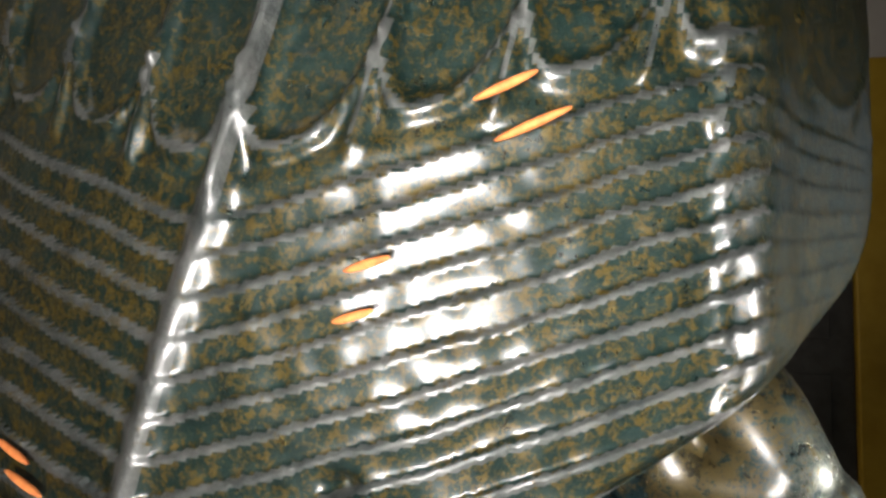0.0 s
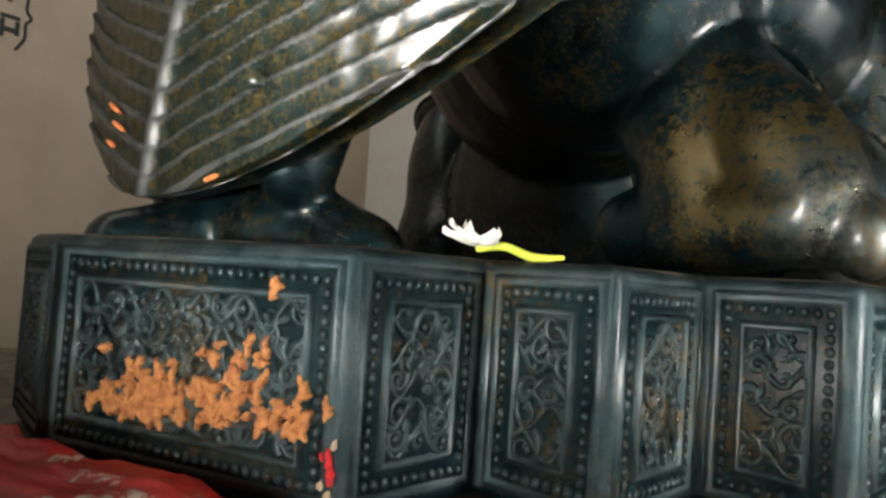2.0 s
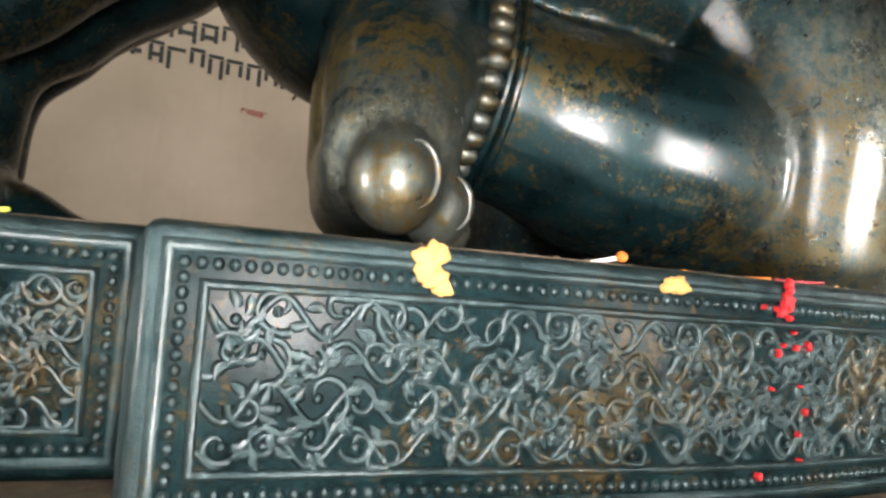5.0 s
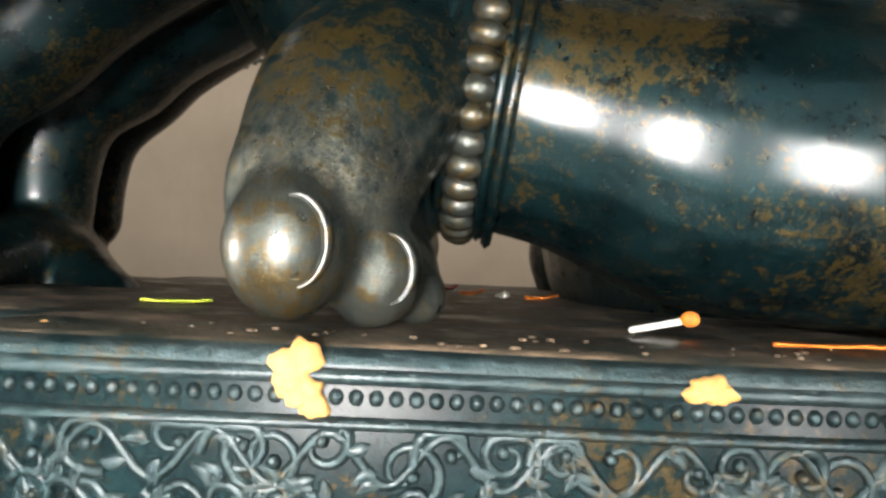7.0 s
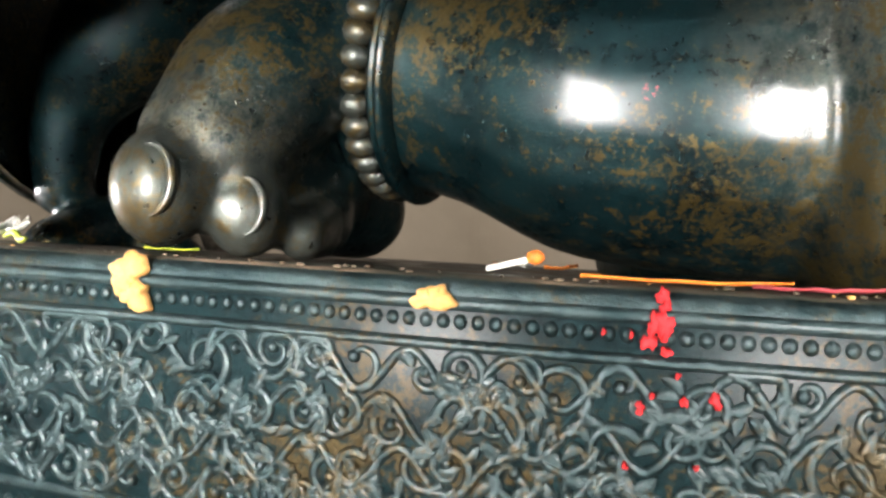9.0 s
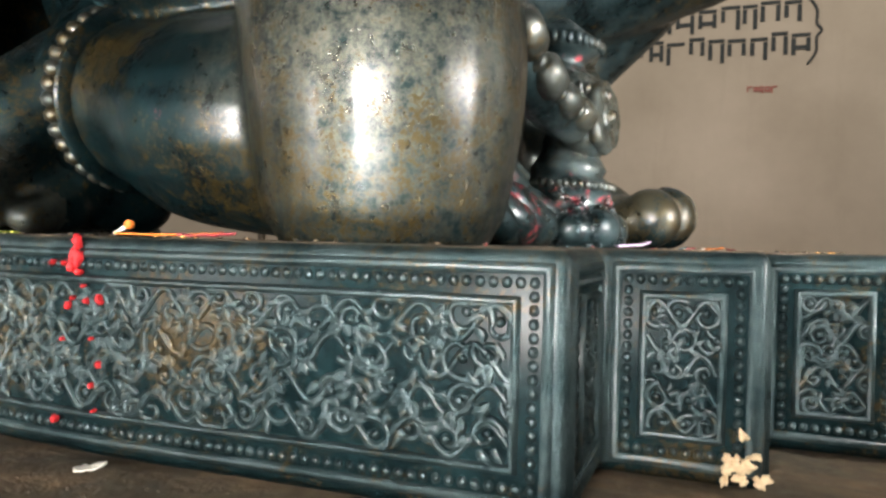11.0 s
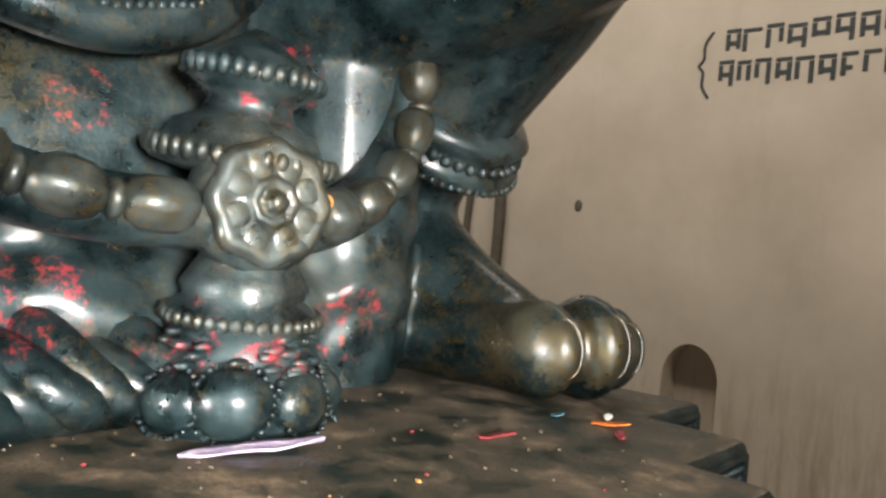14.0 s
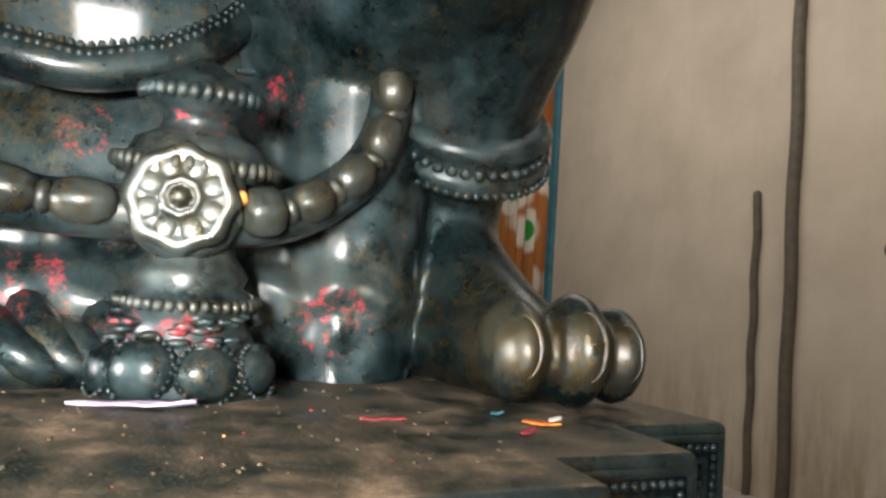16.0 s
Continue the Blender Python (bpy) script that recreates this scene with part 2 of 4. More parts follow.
def dusty_top():
    m, nt, b, pos = shader("bronze_under_dust_and_oil", 0.6)
    n = grain(nt, pos, 26, 6, 0.68, (1.0, 1.0, 1.0))
    col = ramp(nt, n, [(0.4, (0.012, 0.02, 0.016)), (0.53, (0.07, 0.055, 0.033)), (0.68, (0.25, 0.175, 0.11))])
    nt.links.new(col, b.inputs["Base Color"])
    nt.links.new(band(nt, n, 0.4, 0.58, 0.35, 0.9), b.inputs["Roughness"])
    bumps(nt, b, grain(nt, pos, 160, 4, 0.7), 0.5, 0.002)
    return m


def red_paint():
    m, nt, b, pos = shader("chipped_red_paint", 0.45)
    col = ramp(nt, grain(nt, pos, 45, 5, 0.7), [(0.38, (0.5, 0.42, 0.33)), (0.43, (0.36, 0.012, 0.012)), (0.7, (0.5, 0.02, 0.015))])
    nt.links.new(col, b.inputs["Base Color"])
    bumps(nt, b, grain(nt, pos, 45, 5, 0.7), 0.5, 0.004)
    return m


def printed_cloth():
    m, nt, b, pos = shader("printed_cloth", 0.9)
    v = nt.nodes.new("ShaderNodeTexVoronoi")
    v.inputs["Scale"].default_value = 2.6
    nt.links.new(pos, v.inputs["Vector"])
    col = ramp(nt, v.outputs["Distance"], [(0.24, (0.03, 0.28, 0.03)), (0.28, (0.8, 0.72, 0.6)), (0.46, (0.8, 0.68, 0.55)), (0.56, (0.45, 0.16, 0.04))])
    nt.links.new(col, b.inputs["Base Color"])
    return m


M_WALL, M_LEDGE, M_TOP, M_RED_PAINT, M_CLOTH = wall_plaster(), ledge_stone(), dusty_top(), red_paint(), printed_cloth()


# ---- mesh helpers ----
def link(name, me, mat, parent=None, label="", smooth=True):
    if mat:
        me.materials.append(mat)
    if smooth:
        for p in me.polygons:
            p.use_smooth = True
    ob = new(name, me)
    if parent:
        ob.parent = parent
    if label:
        ob["label"] = label
    return ob


def part(name, bm, mat, parent=None, label="", smooth=True):
    me = bpy.data.meshes.new(name)
    bm.to_mesh(me)
    bm.free()
    return link(name, me, mat, parent, label, smooth)


def piece(name, verts, faces, mat, parent=None, label="", smooth=True):
    me = bpy.data.meshes.new(name)
    me.from_pydata([tuple(v) for v in verts], [], faces)
    me.update()
    return link(name, me, mat, parent, label, smooth)


class Soup:
    """Vertices and faces that end up in one mesh; faces carry a material slot."""

    def __init__(self):
        self.v, self.f, self.m = [], [], []

    def add(self, verts, faces, slot=0):
        k = len(self.v)
        self.v += [tuple(p) for p in verts]
        self.f += [tuple(i + k for i in f) for f in faces]
        self.m += [slot] * len(faces)

    def ring_tube(self, centres, frames, slot=0, cap=True):
        n = len(frames[0])
        verts = [p for f in frames for p in f]
        faces = [(i * n + j, i * n + (j + 1) % n, (i + 1) * n + (j + 1) % n, (i + 1) * n + j) for i in range(len(frames) - 1) for j in range(n)]
        if cap:
            k = len(verts)
            verts += [centres[0], centres[-1]]
            b = (len(frames) - 1) * n
            faces += [((j + 1) % n, j, k) for j in range(n)] + [(b + j, b + (j + 1) % n, k + 1) for j in range(n)]
        self.add(verts, faces, slot)

    def ball(self, c, r, slot=0, n=12, m=8, turn=None):
        """An ellipsoid."""
        r = (r, r, r) if isinstance(r, (int, float)) else r
        turn = turn or Matrix.Identity(3)
        c = Vector(c)
        verts = [c + turn @ Vector((0, 0, -r[2]))]
        for i in range(1, m):
            a = -math.pi / 2 + math.pi * i / m
            verts += [c + turn @ Vector((r[0] * math.cos(a) * math.cos(2 * math.pi * j / n), r[1] * math.cos(a) * math.sin(2 * math.pi * j / n), r[2] * math.sin(a))) for j in range(n)]
        verts.append(c + turn @ Vector((0, 0, r[2])))
        faces = [(0, 1 + (j + 1) % n, 1 + j) for j in range(n)]
        for i in range(m - 2):
            b = 1 + i * n
            faces += [(b + j, b + (j + 1) % n, b + n + (j + 1) % n, b + n + j) for j in range(n)]
        b = 1 + (m - 2) * n
        faces += [(b + j, b + (j + 1) % n, len(verts) - 1) for j in range(n)]
        self.add(verts, faces, slot)

    def sweep(self, pts, radii, slot=0, n=20, steps=6, flat=1.0, up=(0, 0, 1)):
        """A rounded limb through pts; flat squeezes it along up."""
        P = [Vector(p) for p in pts]
        C, R = [], []
        for i in range(len(P) - 1):
            p0, p1, p2, p3 = P[max(i - 1, 0)], P[i], P[i + 1], P[min(i + 2, len(P) - 1)]
            for s in range(steps):
                t = s / steps
                C.append(0.5 * (2 * p1 + (p2 - p0) * t + (2 * p0 - 5 * p1 + 4 * p2 - p3) * t * t + (3 * p1 - p0 - 3 * p2 + p3) * t ** 3))
                e = t * t * (3 - 2 * t)
                R.append(radii[i] * (1 - e) + radii[i + 1] * e)
        C.append(P[-1]), R.append(radii[-1])
        d0, d1 = (C[0] - C[1]).normalized(), (C[-1] - C[-2]).normalized()
        head = [(C[0] + d0 * R[0] * math.sin(a), R[0] * math.cos(a)) for a in (1.45, 1.1, 0.75, 0.35)]
        tail = [(C[-1] + d1 * R[-1] * math.sin(a), R[-1] * math.cos(a)) for a in (0.35, 0.75, 1.1, 1.45)]
        rows = head + list(zip(C, R)) + tail
        frames, side = [], None
        for i, (c, r) in enumerate(rows):
            d = (rows[min(i + 1, len(rows) - 1)][0] - rows[max(i - 1, 0)][0]).normalized()
            if side is None:
                side = d.cross(Vector(up))
                side = side if side.length > 0.2 else d.cross(Vector((0, 1, 0)))
            side = (side - d * side.dot(d)).normalized()
            v = side.cross(d).normalized()
            frames.append([c + side * r * math.cos(2 * math.pi * j / n) + v * r * flat * math.sin(2 * math.pi * j / n) for j in range(n)])
        self.ring_tube([r[0] for r in rows], frames, slot)

    def turned(self, base, axis, profile, slot=0, n=36, lobes=0, depth=0.0):
        """A turned form: profile of (height along axis, radius); lobes scallop it."""
        base, axis = Vector(base), Vector(axis).normalized()
        q = axis.to_track_quat("Z", "Y").to_matrix()
        frames = []
        for h, r in profile:
            frames.append([base + q @ Vector((r * (1 + depth * math.cos(lobes * 2 * math.pi * j / n)) * math.cos(2 * math.pi * j / n), r * (1 + depth * math.cos(lobes * 2 * math.pi * j / n)) * math.sin(2 * math.pi * j / n), h)) for j in range(n)])
        self.ring_tube([base + axis * profile[0][0], base + axis * profile[-1][0]], frames, slot)

    def bead_ring(self, base, axis, radius, bead, count, slot=0, stretch=1.0):
        q = Vector(axis).normalized().to_track_quat("Z", "Y").to_matrix()
        for j in range(count):
            a = 2 * math.pi * j / count
            c = Vector(base) + q @ Vector((radius * math.cos(a), radius * math.sin(a), 0))
            self.ball(c, (bead, bead, bead * stretch), slot, 8, 6, q)

    def mesh(self, name, mats):
        me = bpy.data.meshes.new(name)
        me.from_pydata(self.v, [], self.f)
        for m in mats:
            me.materials.append(m)
        me.polygons.foreach_set("material_index", self.m)
        me.polygons.foreach_set("use_smooth", [True] * len(self.f))
        me.update()
        return me


def prism(bm, pts, z0, z1):
    low, high = [bm.verts.new((x, y, z0)) for x, y in pts], [bm.verts.new((x, y, z1)) for x, y in pts]
    bm.faces.new(low[::-1]), bm.faces.new(high)
    n = len(pts)
    for i in range(n):
        bm.faces.new((low[i], low[(i + 1) % n], high[(i + 1) % n], high[i]))


def box(bm, x0, x1, y0, y1, z0, z1):
    prism(bm, [(x0, y0), (x1, y0), (x1, y1), (x0, y1)], z0, z1)


def tidy(bm, width=0.0, segments=2):
    bmesh.ops.recalc_face_normals(bm, faces=bm.faces)
    if width:
        sharp = [e for e in bm.edges if len(e.link_faces) == 2 and e.calc_face_angle(0) > 0.5]
        bmesh.ops.bevel(bm, geom=sharp, offset=width, segments=segments, profile=0.5, affect="EDGES", clamp_overlap=True)
    return bm


# ---- the room ----
FLOOR, CEIL, WALL_Y, DOOR_X = -0.78, 2.3, 3.2, 3.1


def room():
    bm = bmesh.new()
    box(bm, -5.6, DOOR_X + 0.2, -3.2, WALL_Y + 0.8, FLOOR - 0.1, FLOOR)
    tagged(part("floor", tidy(bm), M_FLOOR, smooth=False), "worn grey-brown stone floor of the shrine room", "floor", kind="structure")
    # unseen ceiling, coloured dark so that less light bounces off it
    bm = bmesh.new()
    box(bm, -5.6, DOOR_X + 0.2, -3.2, WALL_Y + 0.8, CEIL, CEIL + 0.1)
    tagged(part("ceiling", tidy(bm), M_CEIL, smooth=False), "unseen ceiling of the shrine room, dark to cut bounced light", "ceiling", kind="structure")
    # back wall with a small arched recess near its foot
    bm = bmesh.new()
    ax, w, top = -0.50, 0.125, -0.19
    arch = [(ax - w * math.cos(math.pi * k / 14), top - 0.12 + 0.16 * math.sin(math.pi * k / 14)) for k in range(15)]
    outline = [(-3.75, FLOOR), (ax - w, FLOOR + 0.06)] + arch + [(ax + w, FLOOR + 0.06), (ax + w, FLOOR), (DOOR_X, FLOOR), (DOOR_X, CEIL), (-3.75, CEIL)]
    outline[1:1] = [(ax - w, FLOOR)]
    f = bm.faces.new([bm.verts.new((x, WALL_Y, z)) for x, z in outline])
    ext = bmesh.ops.extrude_face_region(bm, geom=[f])
    bmesh.ops.translate(bm, vec=(0, 0.2, 0), verts=[v for v in ext["geom"] if isinstance(v, bmesh.types.BMVert)])
    box(bm, ax - w - 0.1, ax + w + 0.1, WALL_Y + 0.14, WALL_Y + 0.24, FLOOR, 0.1)
    tagged(part("wall_north", tidy(bm), M_WALL, smooth=False), "beige plaster wall with damp stains and a small arched recess", "wall", kind="structure")
    # wall with the yellow doorway
    bm = bmesh.new()
    box(bm, DOOR_X, DOOR_X + 0.2, 0.70, WALL_Y + 0.2, FLOOR, CEIL)
    box(bm, DOOR_X, DOOR_X + 0.2, -1.32, 0.70, 1.45, CEIL)
    box(bm, DOOR_X, DOOR_X + 0.2, -3.2, -2.85, FLOOR, CEIL)
    box(bm, DOOR_X, DOOR_X + 0.2, -1.95, -1.32, FLOOR, CEIL)
    # unseen opening left for an added fill lamp
    box(bm, DOOR_X, DOOR_X + 0.2, -2.85, -1.95, FLOOR, -0.1)
    box(bm, DOOR_X, DOOR_X + 0.2, -2.85, -1.95, 1.6, CEIL)
    tagged(part("wall_east", tidy(bm), M_WHITE, smooth=False), "white plastered wall around a yellow doorway", "wall", kind="structure")
    # unseen wall, coloured dark to cut bounce, opened for a fill lamp
    bm = bmesh.new()
    for y0, y1, z0, z1 in ((-3.2, -1.45, FLOOR, CEIL), (0.15, WALL_Y + 0.8, FLOOR, CEIL), (-1.45, 0.15, FLOOR, -0.3), (-1.45, 0.15, 1.5, CEIL)):
        box(bm, -5.6, -5.4, y0, y1, z0, z1)
    tagged(part("wall_west", tidy(bm), M_BOUNCE_CUT, smooth=False), "unseen wall, dark to cut bounced light, with a fill lamp opening", "wall", kind="structure")
    bm = bmesh.new()
    box(bm, -5.6, -3.75, WALL_Y + 0.6, WALL_Y + 0.8, FLOOR, CEIL)
    tagged(part("wall_alcove", tidy(bm), M_WALL, smooth=False), "plaster wall closing the alcove behind the cloth", "wall", kind="structure")
    # unseen wall, dark against bounced light, opened for the front fill lamp
    bm = bmesh.new()
    for x0, x1, z0, z1 in ((-5.4, -0.23, FLOOR, CEIL), (0.67, DOOR_X, FLOOR, CEIL), (-0.23, 0.67, 1.25, CEIL)):
        box(bm, x0, x1, -3.2, -3.0, z0, z1)
    tagged(part("wall_south", tidy(bm), M_BOUNCE_CUT, smooth=False), "unseen wall, dark to cut bounced light, with a tall fill lamp opening", "wall", kind="structure")


def doorway():
    """Yellow door surround with a grey door leaf."""
    thing = tagged(new("door_1"), "grey wooden door in a wide yellow painted frame", "door", kind="structure")
    for y0, y1, z0, z1 in ((0.68, 1.03, FLOOR, 1.5), (-1.42, -0.88, FLOOR, 1.5), (-0.88, 0.68, 1.3, 1.5)):
        bm = bmesh.new()
        box(bm, DOOR_X - 0.06, DOOR_X - 0.003, y0, y1, z0, z1)
        part("door_frame", tidy(bm, 0.01), M_YELLOW, thing, "yellow painted door frame", False)
    bm = bmesh.new()
    box(bm, DOOR_X - 0.03, DOOR_X + 0.03, -0.877, 0.677, FLOOR + 0.002, 1.297)
    for y0, y1 in ((-0.78, -0.17), (-0.05, 0.58)):
        for z0, z1 in ((FLOOR + 0.12, 0.1), (0.25, 1.15)):
            box(bm, DOOR_X - 0.045, DOOR_X - 0.031, y0, y1, z0, z1)
    part("door_leaf", tidy(bm, 0.004), M_GREY_DOOR, thing, "grey panelled door leaf", False)


def bars(name, label, mat, rows, seed):
    """Wall lettering as rows of plain bars, one small object a sign."""
    rng = random.Random(seed)
    thing = tagged(new(name), label, "wall writing")
    for x0, x1, z, h in rows:
        x = x0
        while x < x1:
            w = h * rng.uniform(0.55, 0.8)
            bm = bmesh.new()
            y0, y1, e = WALL_Y - 0.004, WALL_Y - 0.0005, h * 0.17
            lift = rng.uniform(-0.1, 0.1) * h
            box(bm, x, x + w, y0, y1, z + h * 0.86 + lift, z + h + lift)
            box(bm, x, x + e, y0, y1, z + rng.uniform(0, 0.3) * h + lift, z + h * 0.8 + lift)
            if rng.random() < 0.8:
                box(bm, x + w - e, x + w, y0, y1, z + rng.uniform(-0.1, 0.3) * h + lift, z + h * 0.8 + lift)
            if rng.random() < 0.45:
                box(bm, x + e, x + w - e, y0, y1, z + h * 0.3 + lift, z + h * 0.48 + lift)
            part("written_sign", bm, mat, thing, "", False)
            x += w + h * rng.uniform(0.1, 0.2)
    return thing


def bracket(x, z0, z1, face):
    s = Soup()
    m = (z0 + z1) / 2
    s.sweep([(x + face * 0.03, WALL_Y - 0.003, z1), (x, WALL_Y - 0.003, z1 - 0.05), (x, WALL_Y - 0.003, m + 0.03), (x - face * 0.02, WALL_Y - 0.003, m), (x, WALL_Y - 0.003, m - 0.03), (x, WALL_Y - 0.003, z0 + 0.05), (x + face * 0.03, WALL_Y - 0.003, z0)], [0.006] * 7, 0, 6, 4)
    return tagged(new("painted_bracket", s.mesh("painted_bracket", [M_INK])), "black painted curly bracket beside the wall writing", "wall writing")


def wall_things():
    bars("wall_writing", "two rows of black painted lettering on beige plaster", M_INK, [(-0.47, 0.86, 1.105, 0.10), (-0.49, 0.9, 0.965, 0.10)], 3)
    bracket(-0.56, 0.92, 1.2, 1)
    bracket(0.97, 0.93, 1.21, -1)
    bars("red_wall_writing", "small faded red painted mark on beige plaster", M_RED_INK, [(0.70, 0.80, 0.81, 0.03)], 5)
    for x, z0, z1, r, label in ((-1.60, FLOOR, CEIL, 0.03, "brown conduit running up the plaster wall"), (-1.82, FLOOR, 0.72, 0.02, "short thin brown conduit on the plaster wall")):
        s = Soup()
        k = 14
        s.sweep([(x + 0.006 * math.sin(i * 1.7), WALL_Y - r * 0.7, z0 + (z1 - z0) * i / k) for i in range(k + 1)], [r] * (k + 1), 0, 10, 3)
        tagged(new("wall_conduit", s.mesh("wall_conduit", [M_PIPE])), label, "pipe")
    s = Soup()
    s.sweep([(-1.5, WALL_Y - 0.01, -0.72), (-1.0, WALL_Y - 0.01, -0.735), (-0.5, WALL_Y - 0.012, -0.76), (0.2, WALL_Y - 0.01, -0.77)], [0.009] * 4, 0, 8, 6)
    tagged(new("wall_cable", s.mesh("wall_cable", [M_PIPE])), "thin brown cable along the foot of the wall", "cable")
    s = Soup()
    s.ball((-1.13, WALL_Y, 0.43), (0.022, 0.008, 0.03), 0, 12, 8)
    tagged(new("wall_plug_hole", s.mesh("wall_plug_hole", [M_PIPE])), "small dark plugged hole in the plaster", "hole")
    bm = bmesh.new()
    box(bm, -3.83, -3.752, WALL_Y - 0.03, WALL_Y + 0.2, FLOOR, CEIL)
    tagged(part("blue_post", tidy(bm, 0.008), M_BLUE, smooth=False), "dark blue painted post at the end of the wall", "post", kind="structure")
    # hanging cloth beyond the post
    v, f, n = [], [], 60
    for i in range(n + 1):
        x = -5.3 + 1.47 * i / n
        for j in range(2):
            v.append((x, WALL_Y + 0.2 + 0.03 * math.sin(i * 0.9) + 0.015 * math.sin(i * 2.3), (FLOOR + 0.02, 2.0)[j]))
    f = [(2 * i, 2 * i + 2, 2 * i + 3, 2 * i + 1) for i in range(n)]
    ob = piece("hanging_cloth", v, f, M_CLOTH)
    sol = ob.modifiers.new("thickness", "SOLIDIFY")
    sol.thickness = 0.004
    tagged(ob, "printed hanging cloth with green leaves on cream and orange", "curtain")


room()
doorway()
wall_things()
ROOM = set(bpy.data.objects)

# ---- the ledge that carries the plinth ----
H = 0.11
WIDE, LB, LA, RB, RA, FAR, BACK = 0.535, 0.080, 0.069, 0.075, 0.083, 0.49, 0.40
# the end face on the tail side runs askew to this corner
SKEW_X, SKEW_Y = -0.214, 0.305


def uneven(bm, size, amount, seed):
    for v in bm.verts:
        p = v.co * size + Vector((seed, seed * 2, 0))
        v.co += Vector((noise.noise(p), noise.noise(p + Vector((9, 0, 0))), noise.noise(p + Vector((0, 9, 0))))) * amount


def ledge():
    bm = bmesh.new()
    n = 60
    bmesh.ops.create_grid(bm, x_segments=n, y_segments=n, size=0.5)
    for v in bm.verts:
        v.co = Vector((0.245 + v.co.x * 1.03, 0.31 + v.co.y * 0.97, -0.001))
    ext = bmesh.ops.extrude_face_region(bm, geom=list(bm.faces))
    low = [v for v in ext["geom"] if isinstance(v, bmesh.types.BMVert)]
    for v in low:
        v.co.z = FLOOR
    bmesh.ops.recalc_face_normals(bm, faces=bm.faces)
    for v in bm.verts:
        if v.co.z > -0.1:
            edge = max(abs(v.co.x - 0.245) / 0.515, abs(v.co.y - 0.31) / 0.485)
            v.co.z += 0.003 * noise.noise(v.co * 30) - 0.03 * max(0, edge - 0.95) / 0.05 * (0.6 + 0.5 * noise.noise(v.co * 11)) - 0.001
            v.co.x += 0.012 * noise.noise(v.co * 14 + Vector((5, 0, 0))) * (edge > 0.9)
            v.co.y += 0.012 * noise.noise(v.co * 14 + Vector((0, 5, 0))) * (edge > 0.9)
    return tagged(part("stone_pedestal", bm, M_LEDGE), "rough grimy brown stone pedestal under the bronze plinth", "pedestal")


def red_stone():
    bm = bmesh.new()
    bmesh.ops.create_grid(bm, x_segments=50, y_segments=50, size=0.5)
    for v in bm.verts:
        u, w = v.co.x + 0.5, v.co.y + 0.5
        y = 0.13 + 0.44 * w
        x = (-0.172 if y < 0.16 else max(-0.172 - 0.33 * (y - 0.16), -0.222)) - 0.13 * (1 - u)
        edge = min(u, 1 - u, w, 1 - w)
        z = 0.002 + 0.012 * min(1, edge / 0.12) + 0.012 * w * (1 - u) + 0.006 * noise.noise((x * 40, y * 40, 3)) + 0.004 * noise.noise((x * 110, y * 110, 8))
        v.co = Vector((x + 0.008 * noise.noise((x * 35, y * 35, 0)), y, z if edge > 0.001 else -0.004))
    return tagged(part("red_painted_stone", bm, M_RED_PAINT), "chipped red painted stone lying behind the plinth", "stone")


ledge()
red_stone()


# ---- the plinth ----
def outline():
    near = [(-2 * LB, 2 * LA), (-LB, 2 * LA), (-LB, LA), (0, LA), (0, 0), (WIDE, 0), (WIDE, RA), (WIDE + RB, RA), (WIDE + RB, 2 * RA), (WIDE + 2 * RB, 2 * RA)]
    far = [(WIDE + 2 * RB, FAR), (WIDE + 0.11, FAR), (WIDE + 0.11, FAR + 0.078), (WIDE + 0.05, FAR + 0.078), (WIDE + 0.05, FAR + 0.155), (0, BACK + 2 * LA + 0.03), (0, BACK + LA), (-LB, BACK + LA), (-LB, BACK), (-0.2, BACK), (SKEW_X, SKEW_Y)]
    return near + far


def tube_relief(s, uvs, r0, r1, place, flat=0.8):
    """A raised stem along a curve in the panel's plane."""
    k, n = len(uvs), 5
    rows = []
    for i, (u, v) in enumerate(uvs):
        a, b = uvs[max(i - 1, 0)], uvs[min(i + 1, k - 1)]
        d = Vector((b[0] - a[0], b[1] - a[1]))
        d = d.normalized() if d.length > 0 else Vector((1, 0))
        r = r0 + (r1 - r0) * i / (k - 1)
        rows.append([place(u - d.y * r * math.cos(t), v + d.x * r * math.cos(t), r * flat * math.sin(t) * 1.15 - 0.0004) for t in (0.0, 0.8, 1.57, 2.34, 3.1416)])
    verts = [p for row in rows for p in row]
    faces = [(i * n + j, i * n + j + 1, (i + 1) * n + j + 1, (i + 1) * n + j) for i in range(k - 1) for j in range(n - 1)]
    s.add(verts, faces)


def leaf_relief(s, u, v, ang, length, width, place):
    rows, k = [], 5
    for i in range(k + 1):
        t = i / k
        w = width * math.sin(math.pi * min(1, t * 0.94 + 0.06)) ** 0.8
        bend = ang + 0.7 * (t - 0.5)
        cu, cv = u + math.cos(bend) * length * t, v + math.sin(bend) * length * t
        rows.append([place(cu - math.sin(bend) * w * q, cv + math.cos(bend) * w * q, h) for q, h in ((-1, -0.0003), (-0.5, 0.0016), (0, 0.001), (0.5, 0.0016), (1, -0.0003))])
    verts = [p for row in rows for p in row]
    faces = [(i * 5 + j, i * 5 + j + 1, (i + 1) * 5 + j + 1, (i + 1) * 5 + j) for i in range(k) for j in range(4)]
    s.add(verts, faces)


